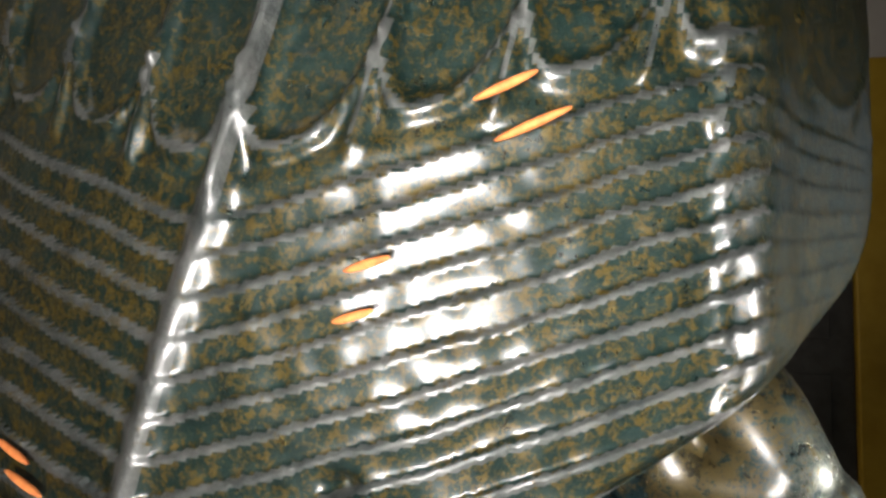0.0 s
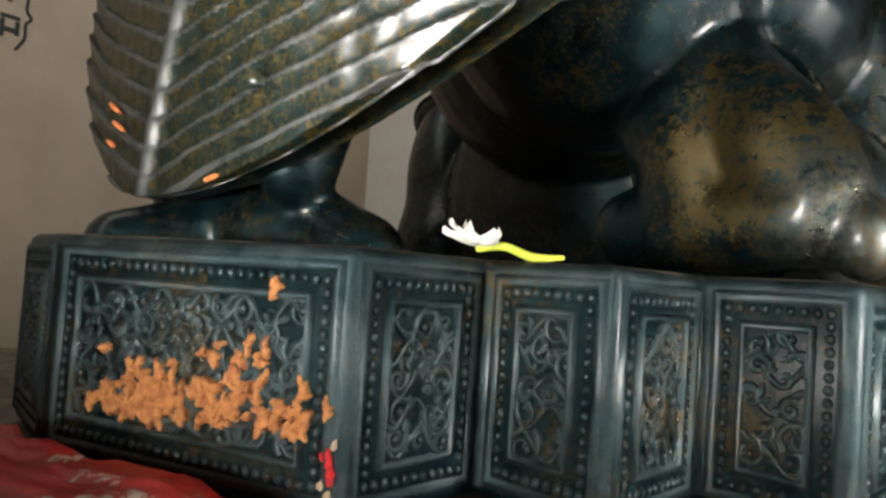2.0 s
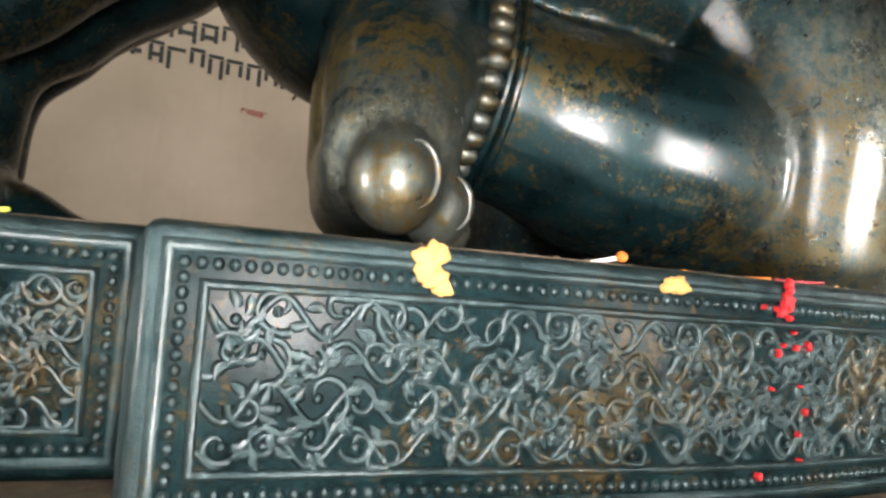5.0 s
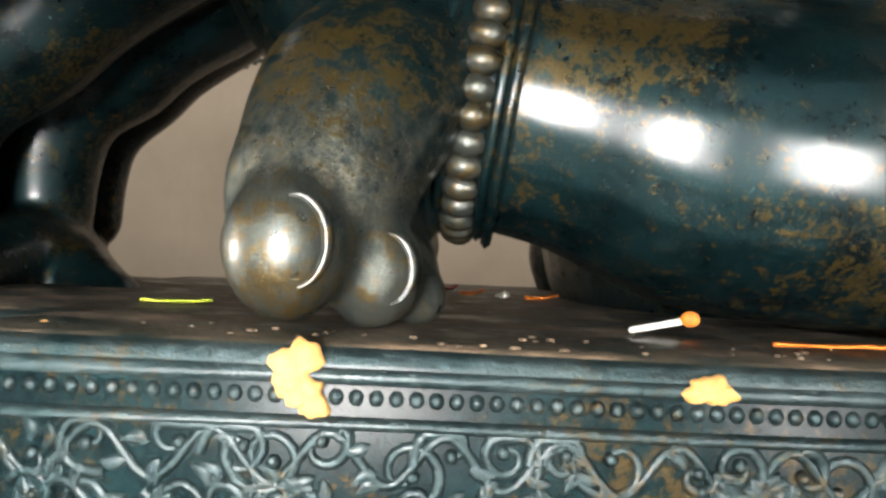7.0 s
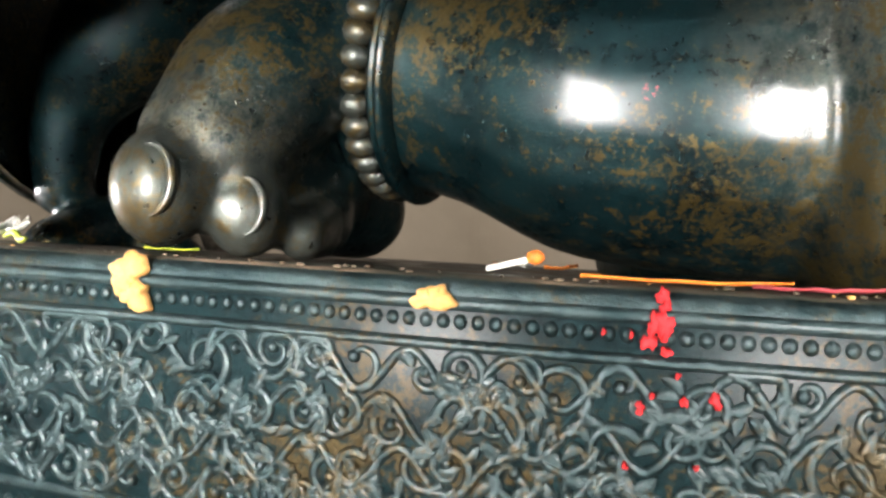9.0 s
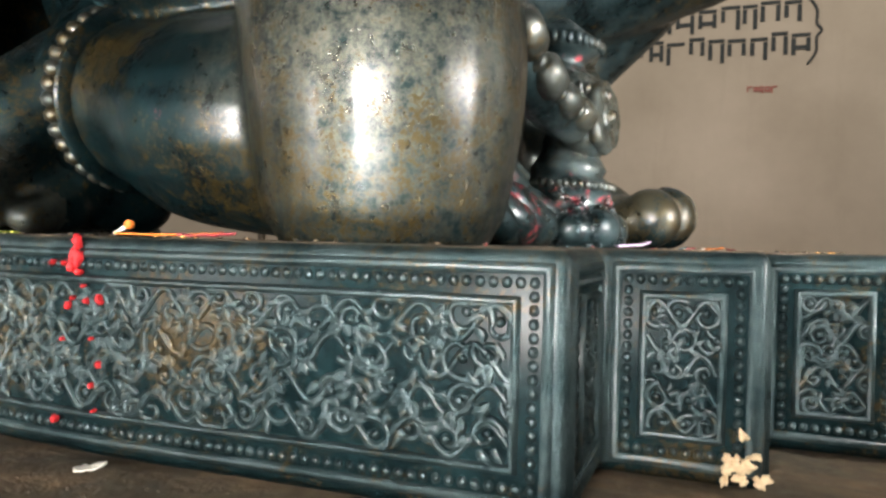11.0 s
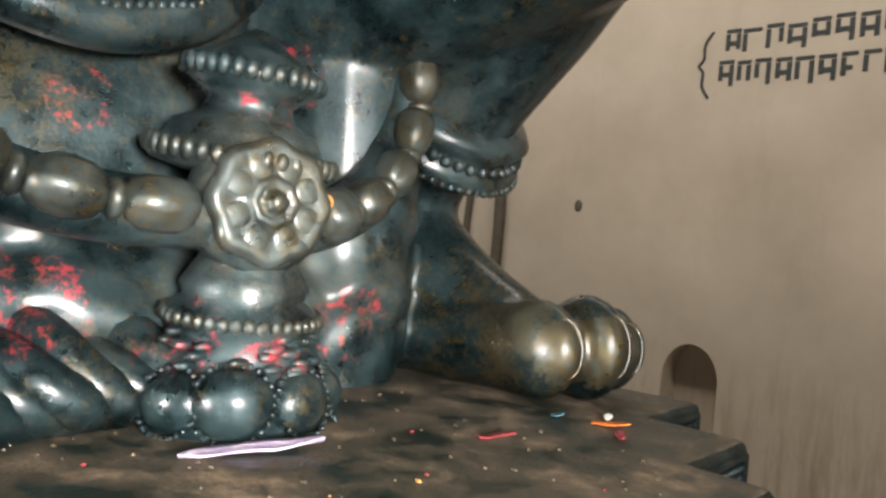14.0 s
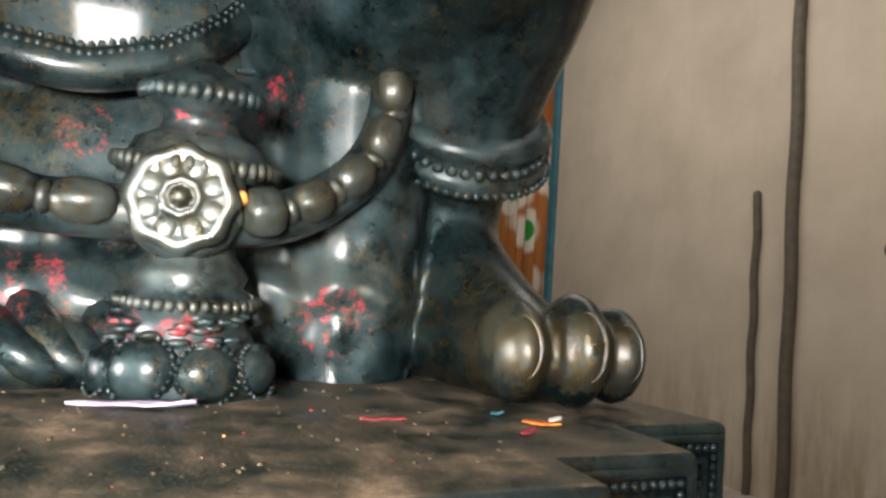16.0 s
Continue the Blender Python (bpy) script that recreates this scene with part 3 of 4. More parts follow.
def scrolls(s, u0, u1, v0, v1, place, rng, cell):
    nu, nv = max(1, round((u1 - u0) / cell)), max(1, round((v1 - v0) / cell))
    du, dv = (u1 - u0) / nu, (v1 - v0) / nv
    for j in range(nv):
        for i in range(nu):
            cu, cv = u0 + (i + 0.5 + 0.25 * (j % 2) + rng.uniform(-0.32, 0.32)) * du, v0 + (j + 0.5 + rng.uniform(-0.26, 0.26)) * dv
            hand, a0 = (1 if (i + j) % 2 else -1), rng.uniform(0, 6.28)
            R = 0.56 * min(du, dv) * rng.uniform(0.6, 1.3)
            turns = rng.uniform(0.7, 1.5) * 2 * math.pi
            pts = []
            for k in range(20):
                t = k / 19
                r = R * (1.15 - 0.95 * t ** 0.8)
                pts.append((cu + r * math.cos(a0 + hand * turns * t), cv + r * math.sin(a0 + hand * turns * t)))
            pts = [(min(max(a, u0), u1), min(max(b, v0), v1)) for a, b in pts]
            tube_relief(s, pts, 0.0022, 0.0011, place)
            s.ball(place(*pts[-1], -0.0002), 0.0023, 0, 7, 5)
            for q in range(5):
                a = rng.uniform(0, 6.28)
                lu, lv = cu + R * 0.8 * math.cos(a), cv + R * 0.8 * math.sin(a)
                if u0 + 0.005 < lu < u1 - 0.005 and v0 + 0.005 < lv < v1 - 0.005:
                    leaf_relief(s, lu, lv, a + rng.uniform(-0.8, 0.8), cell * 0.45, cell * 0.16, place)
    # long stems that wander through the field
    for j in range(nv):
        ph = rng.uniform(0, 6.28)
        pts = []
        for k in range(nu * 6 + 1):
            u = u0 + (u1 - u0) * k / (nu * 6)
            v = v0 + (j + 0.5) * dv + 0.46 * dv * math.sin(ph + math.pi * (u - u0) / du)
            pts.append((u, min(max(v, v0), v1)))
        tube_relief(s, pts, 0.0018, 0.0018, place)


def frame_relief(s, u0, u1, v0, v1, width, h, place):
    """A raised mitred frame."""
    verts = []
    for k, rise in ((0, -0.0005), (0.3, h), (0.7, h), (1, -0.0005)):
        e = width * k
        verts += [place(a, b, rise) for a, b in ((u0 + e, v0 + e), (u1 - e, v0 + e), (u1 - e, v1 - e), (u0 + e, v1 - e))]
    s.add(verts, [(4 * r + i, 4 * r + (i + 1) % 4, 4 * r + 4 + (i + 1) % 4, 4 * r + 4 + i) for r in range(3) for i in range(4)])


def carved_panel(parent, a, b, seed):
    """One face of the plinth: beaded border, fillets and scrollwork."""
    a, b = Vector((*a, 0)), Vector((*b, 0))
    d = (b - a).normalized()
    nrm = Vector((d.y, -d.x, 0))
    L = (b - a).length
    rng = random.Random(seed)

    def place(u, v, h):
        return a + d * u + nrm * (h + 0.0002) + Vector((0, 0, v))

    side = 0.007 if L > 0.2 else 0.005
    panel = new("carved_panel")
    panel.parent = parent
    s = Soup()
    x0, x1, z0, z1 = side, L - side, 0.007, H - 0.007
    frame_relief(s, x0 - 0.001, x1 + 0.001, z0 - 0.001, z1 + 0.001, 0.0052, 0.0014, place)
    link("outer_fillet", s.mesh("outer_fillet", [M_RELIEF]), None, panel, "", False)
    w = 0.0125
    s = Soup()
    frame_relief(s, x0 + w, x1 - w, z0 + w, z1 - w, 0.0042, 0.0024, place)
    link("inner_fillet", s.mesh("inner_fillet", [M_RELIEF]), None, panel, "", False)
    s = Soup()
    m = 0.0073
    nb = max(3, round((x1 - x0 - 2 * m) / 0.0056))
    for k in range(nb + 1):
        u = x0 + m + (x1 - x0 - 2 * m) * k / nb
        for v in (z0 + m, z1 - m):
            s.ball(place(u, v, -0.0010), (0.0026, 0.0026, 0.0026), 0, 8, 6)
    nb = round((z1 - z0 - 2 * m) / 0.0056)
    for k in range(1, nb):
        v = z0 + m + (z1 - z0 - 2 * m) * k / nb
        for u in (x0 + m, x1 - m):
            s.ball(place(u, v, -0.0010), (0.0026, 0.0026, 0.0026), 0, 8, 6)
    link("bead_border", s.mesh("bead_border", [M_RELIEF]), None, panel, "row of small cast beads")
    s = Soup()
    if x1 - x0 > 0.05:
        scrolls(s, x0 + w + 0.004, x1 - w - 0.004, z0 + w + 0.004, z1 - w - 0.004, place, rng, 0.0165 if L > 0.2 else 0.0118)
    link("scrollwork", s.mesh("scrollwork", [M_RELIEF]), None, panel, "raised leafy scrollwork")


def blob_patch(name, parent, mat, centre, du, dv, nrm, w, h, seed, label, thick=0.0012, rag=0.3):
    """A thin smear with a ragged outline lying on a face."""
    rng = random.Random(seed)
    c, du, dv, nrm = Vector(centre), Vector(du), Vector(dv), Vector(nrm)
    n = 34
    ring = []
    ph = [rng.uniform(0, 6.28) for _ in range(5)]
    for k in range(n):
        a = 2 * math.pi * k / n
        r = 1 + rag * (0.5 * math.sin(2 * a + ph[0]) + 0.45 * math.sin(3 * a + ph[1]) + 0.35 * math.sin(5 * a + ph[2]) + 0.3 * math.sin(9 * a + ph[3]))
        ring.append((w * 0.5 * r * math.cos(a), h * 0.5 * r * math.sin(a)))
    verts = [c + du * x + dv * y - nrm * 0.001 for x, y in ring] + [c + du * x * 0.93 + dv * y * 0.93 + nrm * thick for x, y in ring]
    verts += [c + du * x * 0.5 + dv * y * 0.5 + nrm * thick * rng.uniform(1.0, 1.8) for x, y in ring] + [c + nrm * thick * 1.4]
    faces = []
    for lay in range(2):
        faces += [(lay * n + k, lay * n + (k + 1) % n, (lay + 1) * n + (k + 1) % n, (lay + 1) * n + k) for k in range(n)]
    faces += [(2 * n + k, 2 * n + (k + 1) % n, 3 * n) for k in range(n)]
    return piece(name, verts, faces, mat, parent, label)


def plinth():
    pts = outline()
    bm = bmesh.new()
    prism(bm, pts, 0.0, H)
    tidy(bm, 0.006, 3)
    for v in bm.verts:
        v.co.z += 0.0012 * noise.noise(v.co * 25) * (v.co.z > 0.05)
    bmesh.ops.triangulate(bm, faces=[f for f in bm.faces if len(f.verts) > 4])
    body = part("plinth", bm, None, smooth=True)
    body.data.materials.append(M_PLINTH)
    body.data.materials.append(M_TOP)
    body.data.materials.append(M_RELIEF)
    for p in body.data.polygons:
        # bevelled edges get the paler bronze, a light rim painted in
        slanted = max(abs(p.normal.x), abs(p.normal.y)) < 0.985 and p.area < 0.002
        p.material_index = 1 if p.normal.z > 0.8 else 2 if slanted and p.center.z > 0.01 else 0
    tagged(body, "dark bronze redented plinth carved with beaded borders and scrollwork", "plinth")
    n = len(pts)
    for i in range(n):
        carved_panel(body, pts[i], pts[(i + 1) % n], 40 + i)
    X, Z, F = (1, 0, 0), (0, 0, 1), (0, -1, 0)
    blob_patch("paste_smear", body, M_YELLOW_PASTE, (0.104, -0.002, 0.1035), X, Z, F, 0.014, 0.0155, 2, "ragged dry yellow paste smear", 0.002)
    blob_patch("paste_smear", body, M_YELLOW_PASTE, (0.108, -0.002, 0.0955), X, Z, F, 0.011, 0.011, 12, "ragged dry yellow paste smear", 0.002)
    blob_patch("paste_smear", body, M_YELLOW_PASTE, (0.2195, -0.002, 0.1025), X, Z, F, 0.0125, 0.009, 3, "ragged dry yellow paste smear", 0.002)
    rng = random.Random(8)
    for k in range(20):
        x = 0.285 + rng.gauss(0.004, 0.012) if k > 5 else 0.287 + rng.gauss(0, 0.003)
        z = 0.098 + rng.gauss(0, 0.004) if k < 6 else rng.uniform(0.01, 0.108)
        r = rng.uniform(0.001, 0.003) if k > 5 else rng.uniform(0.003, 0.0055)
        blob_patch("red_splash", body, M_RED_POWDER, (x, -0.002, z), X, Z, F, r, r * rng.uniform(1, 1.8), 100 + k, "vermilion splash", 0.0015, 0.4)
    Y = Vector((SKEW_X + 2 * LB, SKEW_Y - 2 * LA, 0)).normalized()
    B = Vector((-Y.y, Y.x, 0))
    for k in range(150):
        t = rng.random()
        u = 0.018 + 0.115 * t + rng.gauss(0, 0.005)
        z = 0.034 - 0.006 * t + abs(rng.gauss(0, 0.010)) * (2.3 if 0.2 < t < 0.42 else 1.0)
        c = Vector((-2 * LB, 2 * LA, z)) + Y * u + B * 0.0012
        blob_patch("paint_flake", body, M_ORANGE_FLAKE, c, Y, Z, B, rng.uniform(0.0022, 0.0075), rng.uniform(0.003, 0.009), 200 + k, "flaked orange-brown paint", 0.0016, 0.6)
    # thin red and pale drips at the foot of the corner and down the inner edge
    for k in range(12):
        z = rng.uniform(0.004, 0.032)
        blob_patch("red_drip", body, M_RED_POWDER if k % 3 else M_PALE, Vector((-2 * LB - 0.001, 2 * LA, z)) + Y * rng.uniform(0.002, 0.008), Y, Z, B, rng.uniform(0.001, 0.003), rng.uniform(0.003, 0.007), 400 + k, "chipped red paint drip", 0.0014, 0.5)
    for k in range(10):
        blob_patch("pale_fleck", body, M_PALE, (WIDE + RB - rng.uniform(0.0, 0.022), RA - 0.002, rng.uniform(0.004, 0.03)), X, Z, F, rng.uniform(0.003, 0.01), rng.uniform(0.003, 0.009), 300 + k, "pale paste fleck", 0.0015, 0.5)
    return body


plinth()


# ---- the statue: a kneeling winged figure, one mesh ----
def statue():
    s = Soup()
    # folded leg on the near side: calf, thigh, knee, foot standing on its toes
    s.sweep([(0.135, 0.137, 0.217), (0.2, 0.13, 0.204), (0.27, 0.122, 0.188), (0.34, 0.12, 0.184), (0.40, 0.122, 0.18)], [0.057, 0.060, 0.070, 0.073, 0.066])
    s.sweep([(0.06, 0.2, 0.38), (0.2, 0.15, 0.335), (0.29, 0.15, 0.325), (0.33, 0.15, 0.335)], [0.1, 0.085, 0.078, 0.07])
    s.sweep([(0.345, 0.155, 0.375), (0.385, 0.112, 0.30), (0.411, 0.091, 0.215), (0.413, 0.090, 0.15)], [0.084, 0.083, 0.079, 0.072], n=24)
    s.sweep([(0.098, 0.055, 0.149), (0.108, 0.12, 0.146), (0.116, 0.17, 0.142)], [0.031, 0.033, 0.031])
    s.sweep([(0.1, 0.052, 0.158), (0.112, 0.08, 0.195), (0.138, 0.125, 0.225)], [0.033, 0.040, 0.052])
    s.sweep([(0.108, 0.118, 0.155), (0.118, 0.13, 0.2), (0.135, 0.14, 0.25)], [0.036, 0.043, 0.05])
    s.ball((0.0945, 0.0245, 0.1375), (0.0205, 0.0195, 0.0245), 0, 24, 16)
    s.ball((0.121, 0.046, 0.1305), (0.0175, 0.017, 0.0205), 0, 24, 16)
    s.sweep([(0.137, 0.066, 0.121), (0.125, 0.1, 0.13)], [0.0115, 0.02])
    s.ball((0.135, 0.22, 0.335), (0.13, 0.13, 0.13), 0, 24, 16)
    # far leg: foot flat, shin leaning forward
    s.sweep([(0.33, 0.53, 0.148), (0.42, 0.535, 0.142), (0.505, 0.545, 0.138)], [0.042, 0.034, 0.03])
    s.sweep([(0.36, 0.555, 0.148), (0.44, 0.56, 0.141), (0.51, 0.572, 0.138)], [0.042, 0.033, 0.03])
    s.sweep([(0.355, 0.53, 0.15), (0.365, 0.535, 0.2), (0.372, 0.54, 0.255), (0.42, 0.535, 0.315), (0.5, 0.525, 0.395), (0.59, 0.51, 0.485)], [0.064, 0.053, 0.05, 0.055, 0.06, 0.062])
    for c, r in (((0.520, 0.531, 0.1435), (0.032, 0.0185, 0.033)), ((0.533, 0.565, 0.145), (0.033, 0.019, 0.036)), ((0.530, 0.597, 0.142), (0.029, 0.016, 0.031))):
        s.ball(c, r, 0, 24, 16)
    s.sweep([(0.385, 0.545, 0.205), (0.42, 0.55, 0.17), (0.47, 0.56, 0.148)], [0.04, 0.042, 0.034])
    s.sweep([(0.392, 0.46, 0.12), (0.392, 0.46, 0.22), (0.385, 0.46, 0.33)], [0.052, 0.056, 0.066])
    # robe between the legs and the trunk above
    s.ball((0.335, 0.33, 0.2), (0.085, 0.18, 0.15), 0, 28, 18)
    s.ball((0.26, 0.31, 0.37), (0.16, 0.19, 0.17), 0, 28, 18)
    s.sweep([(0.3, 0.4, 0.36), (0.42, 0.46, 0.39), (0.56, 0.5, 0.43)], [0.09, 0.085, 0.075])
    s.sweep([(0.38, 0.2, 0.16), (0.395, 0.25, 0.15), (0.40, 0.32, 0.155), (0.395, 0.42, 0.15), (0.38, 0.48, 0.145)], [0.04] * 5)
    # root and underside of the tail, with its small foot
    s.sweep([(0.08, 0.24, 0.455), (-0.02, 0.215, 0.345), (-0.088, 0.21, 0.262), (-0.13, 0.21, 0.2), (-0.138, 0.215, 0.15)], [0.1, 0.064, 0.045, 0.027, 0.021])
    for y, k in ((0.30, 1.0), (0.365, 0.8)):
        s.sweep([(0.08, 0.5 * (y + 0.28), 0.455), (-0.026, y, 0.352), (-0.092, y, 0.274), (-0.124, y, 0.212), (-0.124, y, 0.155)], [0.1, 0.08 * k, 0.060 * k, 0.040 * k, 0.032 * k])
    s.sweep([(-0.115, 0.19, 0.106), (-0.118, 0.285, 0.122), (-0.125, 0.37, 0.108)], [0.024, 0.036, 0.026])
    s.sweep([(-0.05, 0.24, 0.1), (-0.11, 0.28, 0.112), (-0.18, 0.31, 0.104)], [0.02, 0.034, 0.022])
    rough = bpy.data.objects.new("rough_form", s.mesh("rough_form", []))
    scene.collection.objects.link(rough)
    rm = rough.modifiers.new("fuse", "REMESH")
    rm.mode, rm.voxel_size = "VOXEL", 0.0034
    sm = rough.modifiers.new("ease", "SMOOTH")
    sm.factor, sm.iterations = 0.5, 9
    dg = bpy.context.evaluated_depsgraph_get()
    ev = rough.evaluated_get(dg).to_mesh()
    verts = [tuple(v.co) for v in ev.vertices]
    faces = [tuple(p.vertices) for p in ev.polygons]
    bpy.data.objects.remove(rough)
    # cloth folds pressed into the robe
    out = []
    for x, y, z in verts:
        p = Vector((x, y, z))
        if 0.36 < x < 0.47 and 0.17 < y < 0.5 and z < 0.24:
            k = min(1, (0.24 - z) / 0.03) * min(1, (y - 0.17) / 0.03) * 0.0035 * math.sin(95 * z + 38 * y + 2.2 * noise.noise(p * 22)) + min(1, (0.24 - z) / 0.03) * 0.004 * noise.noise(p * 45)
            p.x += k
        p += Vector((noise.noise(p * 18), noise.noise(p * 18 + Vector((7, 0, 0))), noise.noise(p * 18 + Vector((0, 7, 0))))) * 0.0012
        p.z = max(p.z, H - 0.001) if z > H - 0.06 else p.z
        out.append(p)
    d = Soup()
    d.add(out, faces, 0)
    rubbed = [Vector(c) for c in ((0.0945, 0.015, 0.1375), (0.123, 0.04, 0.13), (0.143, 0.07, 0.122), (0.54, 0.535, 0.145), (0.55, 0.562, 0.145), (0.55, 0.59, 0.143))]
    for k, f in enumerate(faces):
        c = out[f[0]]
        if min((c - q).length for q in rubbed) < 0.024:
            d.m[k] = 2

    # nails: crescent rims round a slightly sunk plate
    for c, r, facing, across in (((0.0945, 0.0245, 0.1375), (0.0205, 0.0195, 0.0245), (0.35, -1, 0.1), (1, 0.35, 0)), ((0.121, 0.046, 0.1305), (0.0175, 0.017, 0.0205), (0.45, -1, 0.1), (1, 0.45, 0)),
                                 ((0.520, 0.531, 0.1435), (0.032, 0.0185, 0.033), (1, -0.35, 0.25), (0.35, 1, 0)), ((0.533, 0.565, 0.145), (0.033, 0.019, 0.036), (1, -0.3, 0.25), (0.3, 1, 0)), ((0.530, 0.597, 0.142), (0.029, 0.016, 0.031), (1, -0.3, 0.25), (0.3, 1, 0))):
        rim = []
        for k in range(13):
            a = -1.75 + 3.1 * k / 12
            v = (Vector(facing).normalized() + Vector(across).normalized() * 0.55 * math.cos(a) + Vector((0, 0, -0.72 * math.sin(a)))).normalized()
            rim.append((c[0] + r[0] * v.x * 0.975, c[1] + r[1] * v.y * 0.975, c[2] + r[2] * v.z * 0.975))
        d.sweep(rim, [0.0006 + 0.0015 * math.sin(math.pi * k / 12) for k in range(13)], 2, 8, 2)

    # anklet on the folded leg
    base, axis = Vector((0.163, 0.133, 0.2115)), Vector((1, -0.1, -0.15))
    for off, wide in ((-0.0145, 0.003), (-0.0095, -0.001), (0.0095, -0.001), (0.0145, 0.0015)):
        d.turned(base + axis.normalized() * off, axis, [(-0.003, 0.056), (-0.0025, 0.065 + wide), (0, 0.0672 + wide), (0.0025, 0.065 + wide), (0.003, 0.056)], 0, 48)
    d.turned(base, axis, [(-0.013, 0.057), (-0.012, 0.0605), (0.012, 0.0605), (0.013, 0.057)], 0, 48)
    d.bead_ring(base, axis, 0.0635, 0.0062, 38, 2, 1.3)

    # flared cuff on the other leg
    base, axis = Vector((0.402, 0.54, 0.285)), Vector((0.6, -0.1, 0.75))
    d.turned(base, axis, [(-0.004, 0.04), (-0.006, 0.062), (0.002, 0.069), (0.010, 0.066), (0.016, 0.061), (0.022, 0.062), (0.03, 0.066), (0.036, 0.06), (0.04, 0.045)], 0, 48)
    d.bead_ring(base + axis.normalized() * 0.016, axis, 0.063, 0.0046, 40, 0, 1.0)
    d.bead_ring(base + axis.normalized() * 0.002, axis, 0.069, 0.003, 60, 0, 1.0)

    # garland of long beads with a flower boss
    path = [(0.448, 0.148, 0.335), (0.455, 0.152, 0.30), (0.463, 0.166, 0.262), (0.470, 0.196, 0.234), (0.477, 0.232, 0.22), (0.483, 0.268, 0.214), (0.487, 0.306, 0.213), (0.489, 0.364, 0.213), (0.483, 0.396, 0.219), (0.476, 0.424, 0.234), (0.466, 0.45, 0.257), (0.459, 0.465, 0.29), (0.456, 0.463, 0.327), (0.452, 0.452, 0.365)]
    for i in range(len(path) - 1):
        a, b = Vector(path[i]), Vector(path[i + 1])
        mid, ax = (a + b) / 2, (b - a)
        long = ax.length * 0.5
        if i == 6:
            continue
        q = ax.normalized().to_track_quat("Z", "Y").to_matrix()
        fat = 0.0150 if i in (2, 3, 7) else 0.0125
        prof = [(-long * 0.88, 0.0045), (-long * 0.72, fat * 0.72), (-long * 0.4, fat * 0.98), (0, fat * 1.04), (long * 0.4, fat * 0.98), (long * 0.72, fat * 0.72), (long * 0.88, 0.0045)]
        d.turned(mid, ax, prof, 2, 20, 6, 0.06)
        d.turned(a, ax, [(-0.004, 0.004), (-0.003, 0.008), (0, 0.0095), (0.003, 0.008), (0.004, 0.004)], 2, 16)
        # the dark cord behind the beads
    d.sweep([Vector(p) + Vector((-0.014, 0, -0.003)) for p in path], [0.016] * len(path), 0, 12, 3)
    rose, face = Vector((0.497, 0.335, 0.219)), Vector((0.97, -0.2, 0.05))
    d.turned(rose - face * 0.018, face, [(-0.022, 0.006), (-0.018, 0.025), (-0.004, 0.034), (0.008, 0.034), (0.014, 0.028)], 0, 40)
    d.turned(rose, face, [(-0.008, 0.02), (-0.006, 0.0285), (-0.001, 0.0305), (0.003, 0.0285), (0.0045, 0.0255), (0.003, 0.022), (0.003, 0.013), (0.0045, 0.0115), (0.006, 0.0095), (0.0045, 0.0075), (0.004, 0.006), (0.008, 0.0052), (0.0105, 0.003)], 2, 64, 8, 0.045)
    q = face.normalized().to_track_quat("Z", "Y").to_matrix()
    for k in range(8):
        a = 2 * math.pi * (k + 0.5) / 8
        c = rose + q @ Vector((0.0185 * math.cos(a), 0.0185 * math.sin(a), 0.0025))
        d.ball(c, (0.0078, 0.0068, 0.0014), 2, 12, 8, q @ Matrix.Rotation(a, 3, "Z"))

    # lidded knob above the boss, turned stem and lotus foot below it
    up = (0.12, 0, 1)
    d.turned((0.452, 0.345, 0.236), up, [(-0.004, 0.03), (0, 0.045), (0.005, 0.047), (0.010, 0.045), (0.013, 0.040), (0.017, 0.038), (0.021, 0.036), (0.027, 0.024), (0.034, 0.021), (0.039, 0.027), (0.044, 0.0335), (0.049, 0.0345), (0.054, 0.031), (0.060, 0.020), (0.066, 0.012), (0.071, 0.004)], 0, 48)
    d.bead_ring((0.4578, 0.345, 0.284), up, 0.034, 0.0035, 32, 0, 1.5)
    d.bead_ring((0.453, 0.345, 0.243), up, 0.0465, 0.0035, 40, 2, 1.5)
    d.turned((0.462, 0.345, 0.105), (0.05, 0, 1), [(0.0, 0.05), (0.02, 0.046), (0.036, 0.038), (0.046, 0.033), (0.052, 0.037), (0.057, 0.0385), (0.062, 0.036), (0.066, 0.030), (0.072, 0.0325), (0.078, 0.029), (0.086, 0.024), (0.096, 0.0235), (0.105, 0.02)], 0, 48)
    d.bead_ring((0.465, 0.345, 0.1625), (0.05, 0, 1), 0.0385, 0.0032, 40, 2, 1.2)
    for ang, r, size in ((-68, 0.041, 1.0), (-32, 0.040, 1.12), (12, 0.041, 1.02), (52, 0.042, 0.95), (88, 0.042, 0.8), (-100, 0.042, 0.8)):
        a = radians(ang)
        c = Vector((0.462 + r * math.cos(a), 0.345 + r * math.sin(a), H + 0.013 * size))
        t = Matrix.Rotation(a, 3, "Z") @ Matrix.Rotation(radians(18), 3, "Y")
        d.ball(c, (0.014 * size, 0.0185 * size, 0.016 * size), 0, 18, 12, t)
        d.bead_ring(c + Vector((0.006 * math.cos(a), 0.006 * math.sin(a), 0.002)), (math.cos(a), math.sin(a), 0.35), 0.0165 * size, 0.0017, 26, 0)
    # carved crest over the lotus foot
    for k in range(40):
        rng = random.Random(k)
        a, z = radians(rng.uniform(-110, 110)), rng.uniform(0.13, 0.16)
        r = 0.046 - (z - 0.13) * 0.35
        d.ball((0.462 + r * math.cos(a), 0.345 + r * math.sin(a), z), (0.003, 0.006, 0.0025), 0, 8, 6)

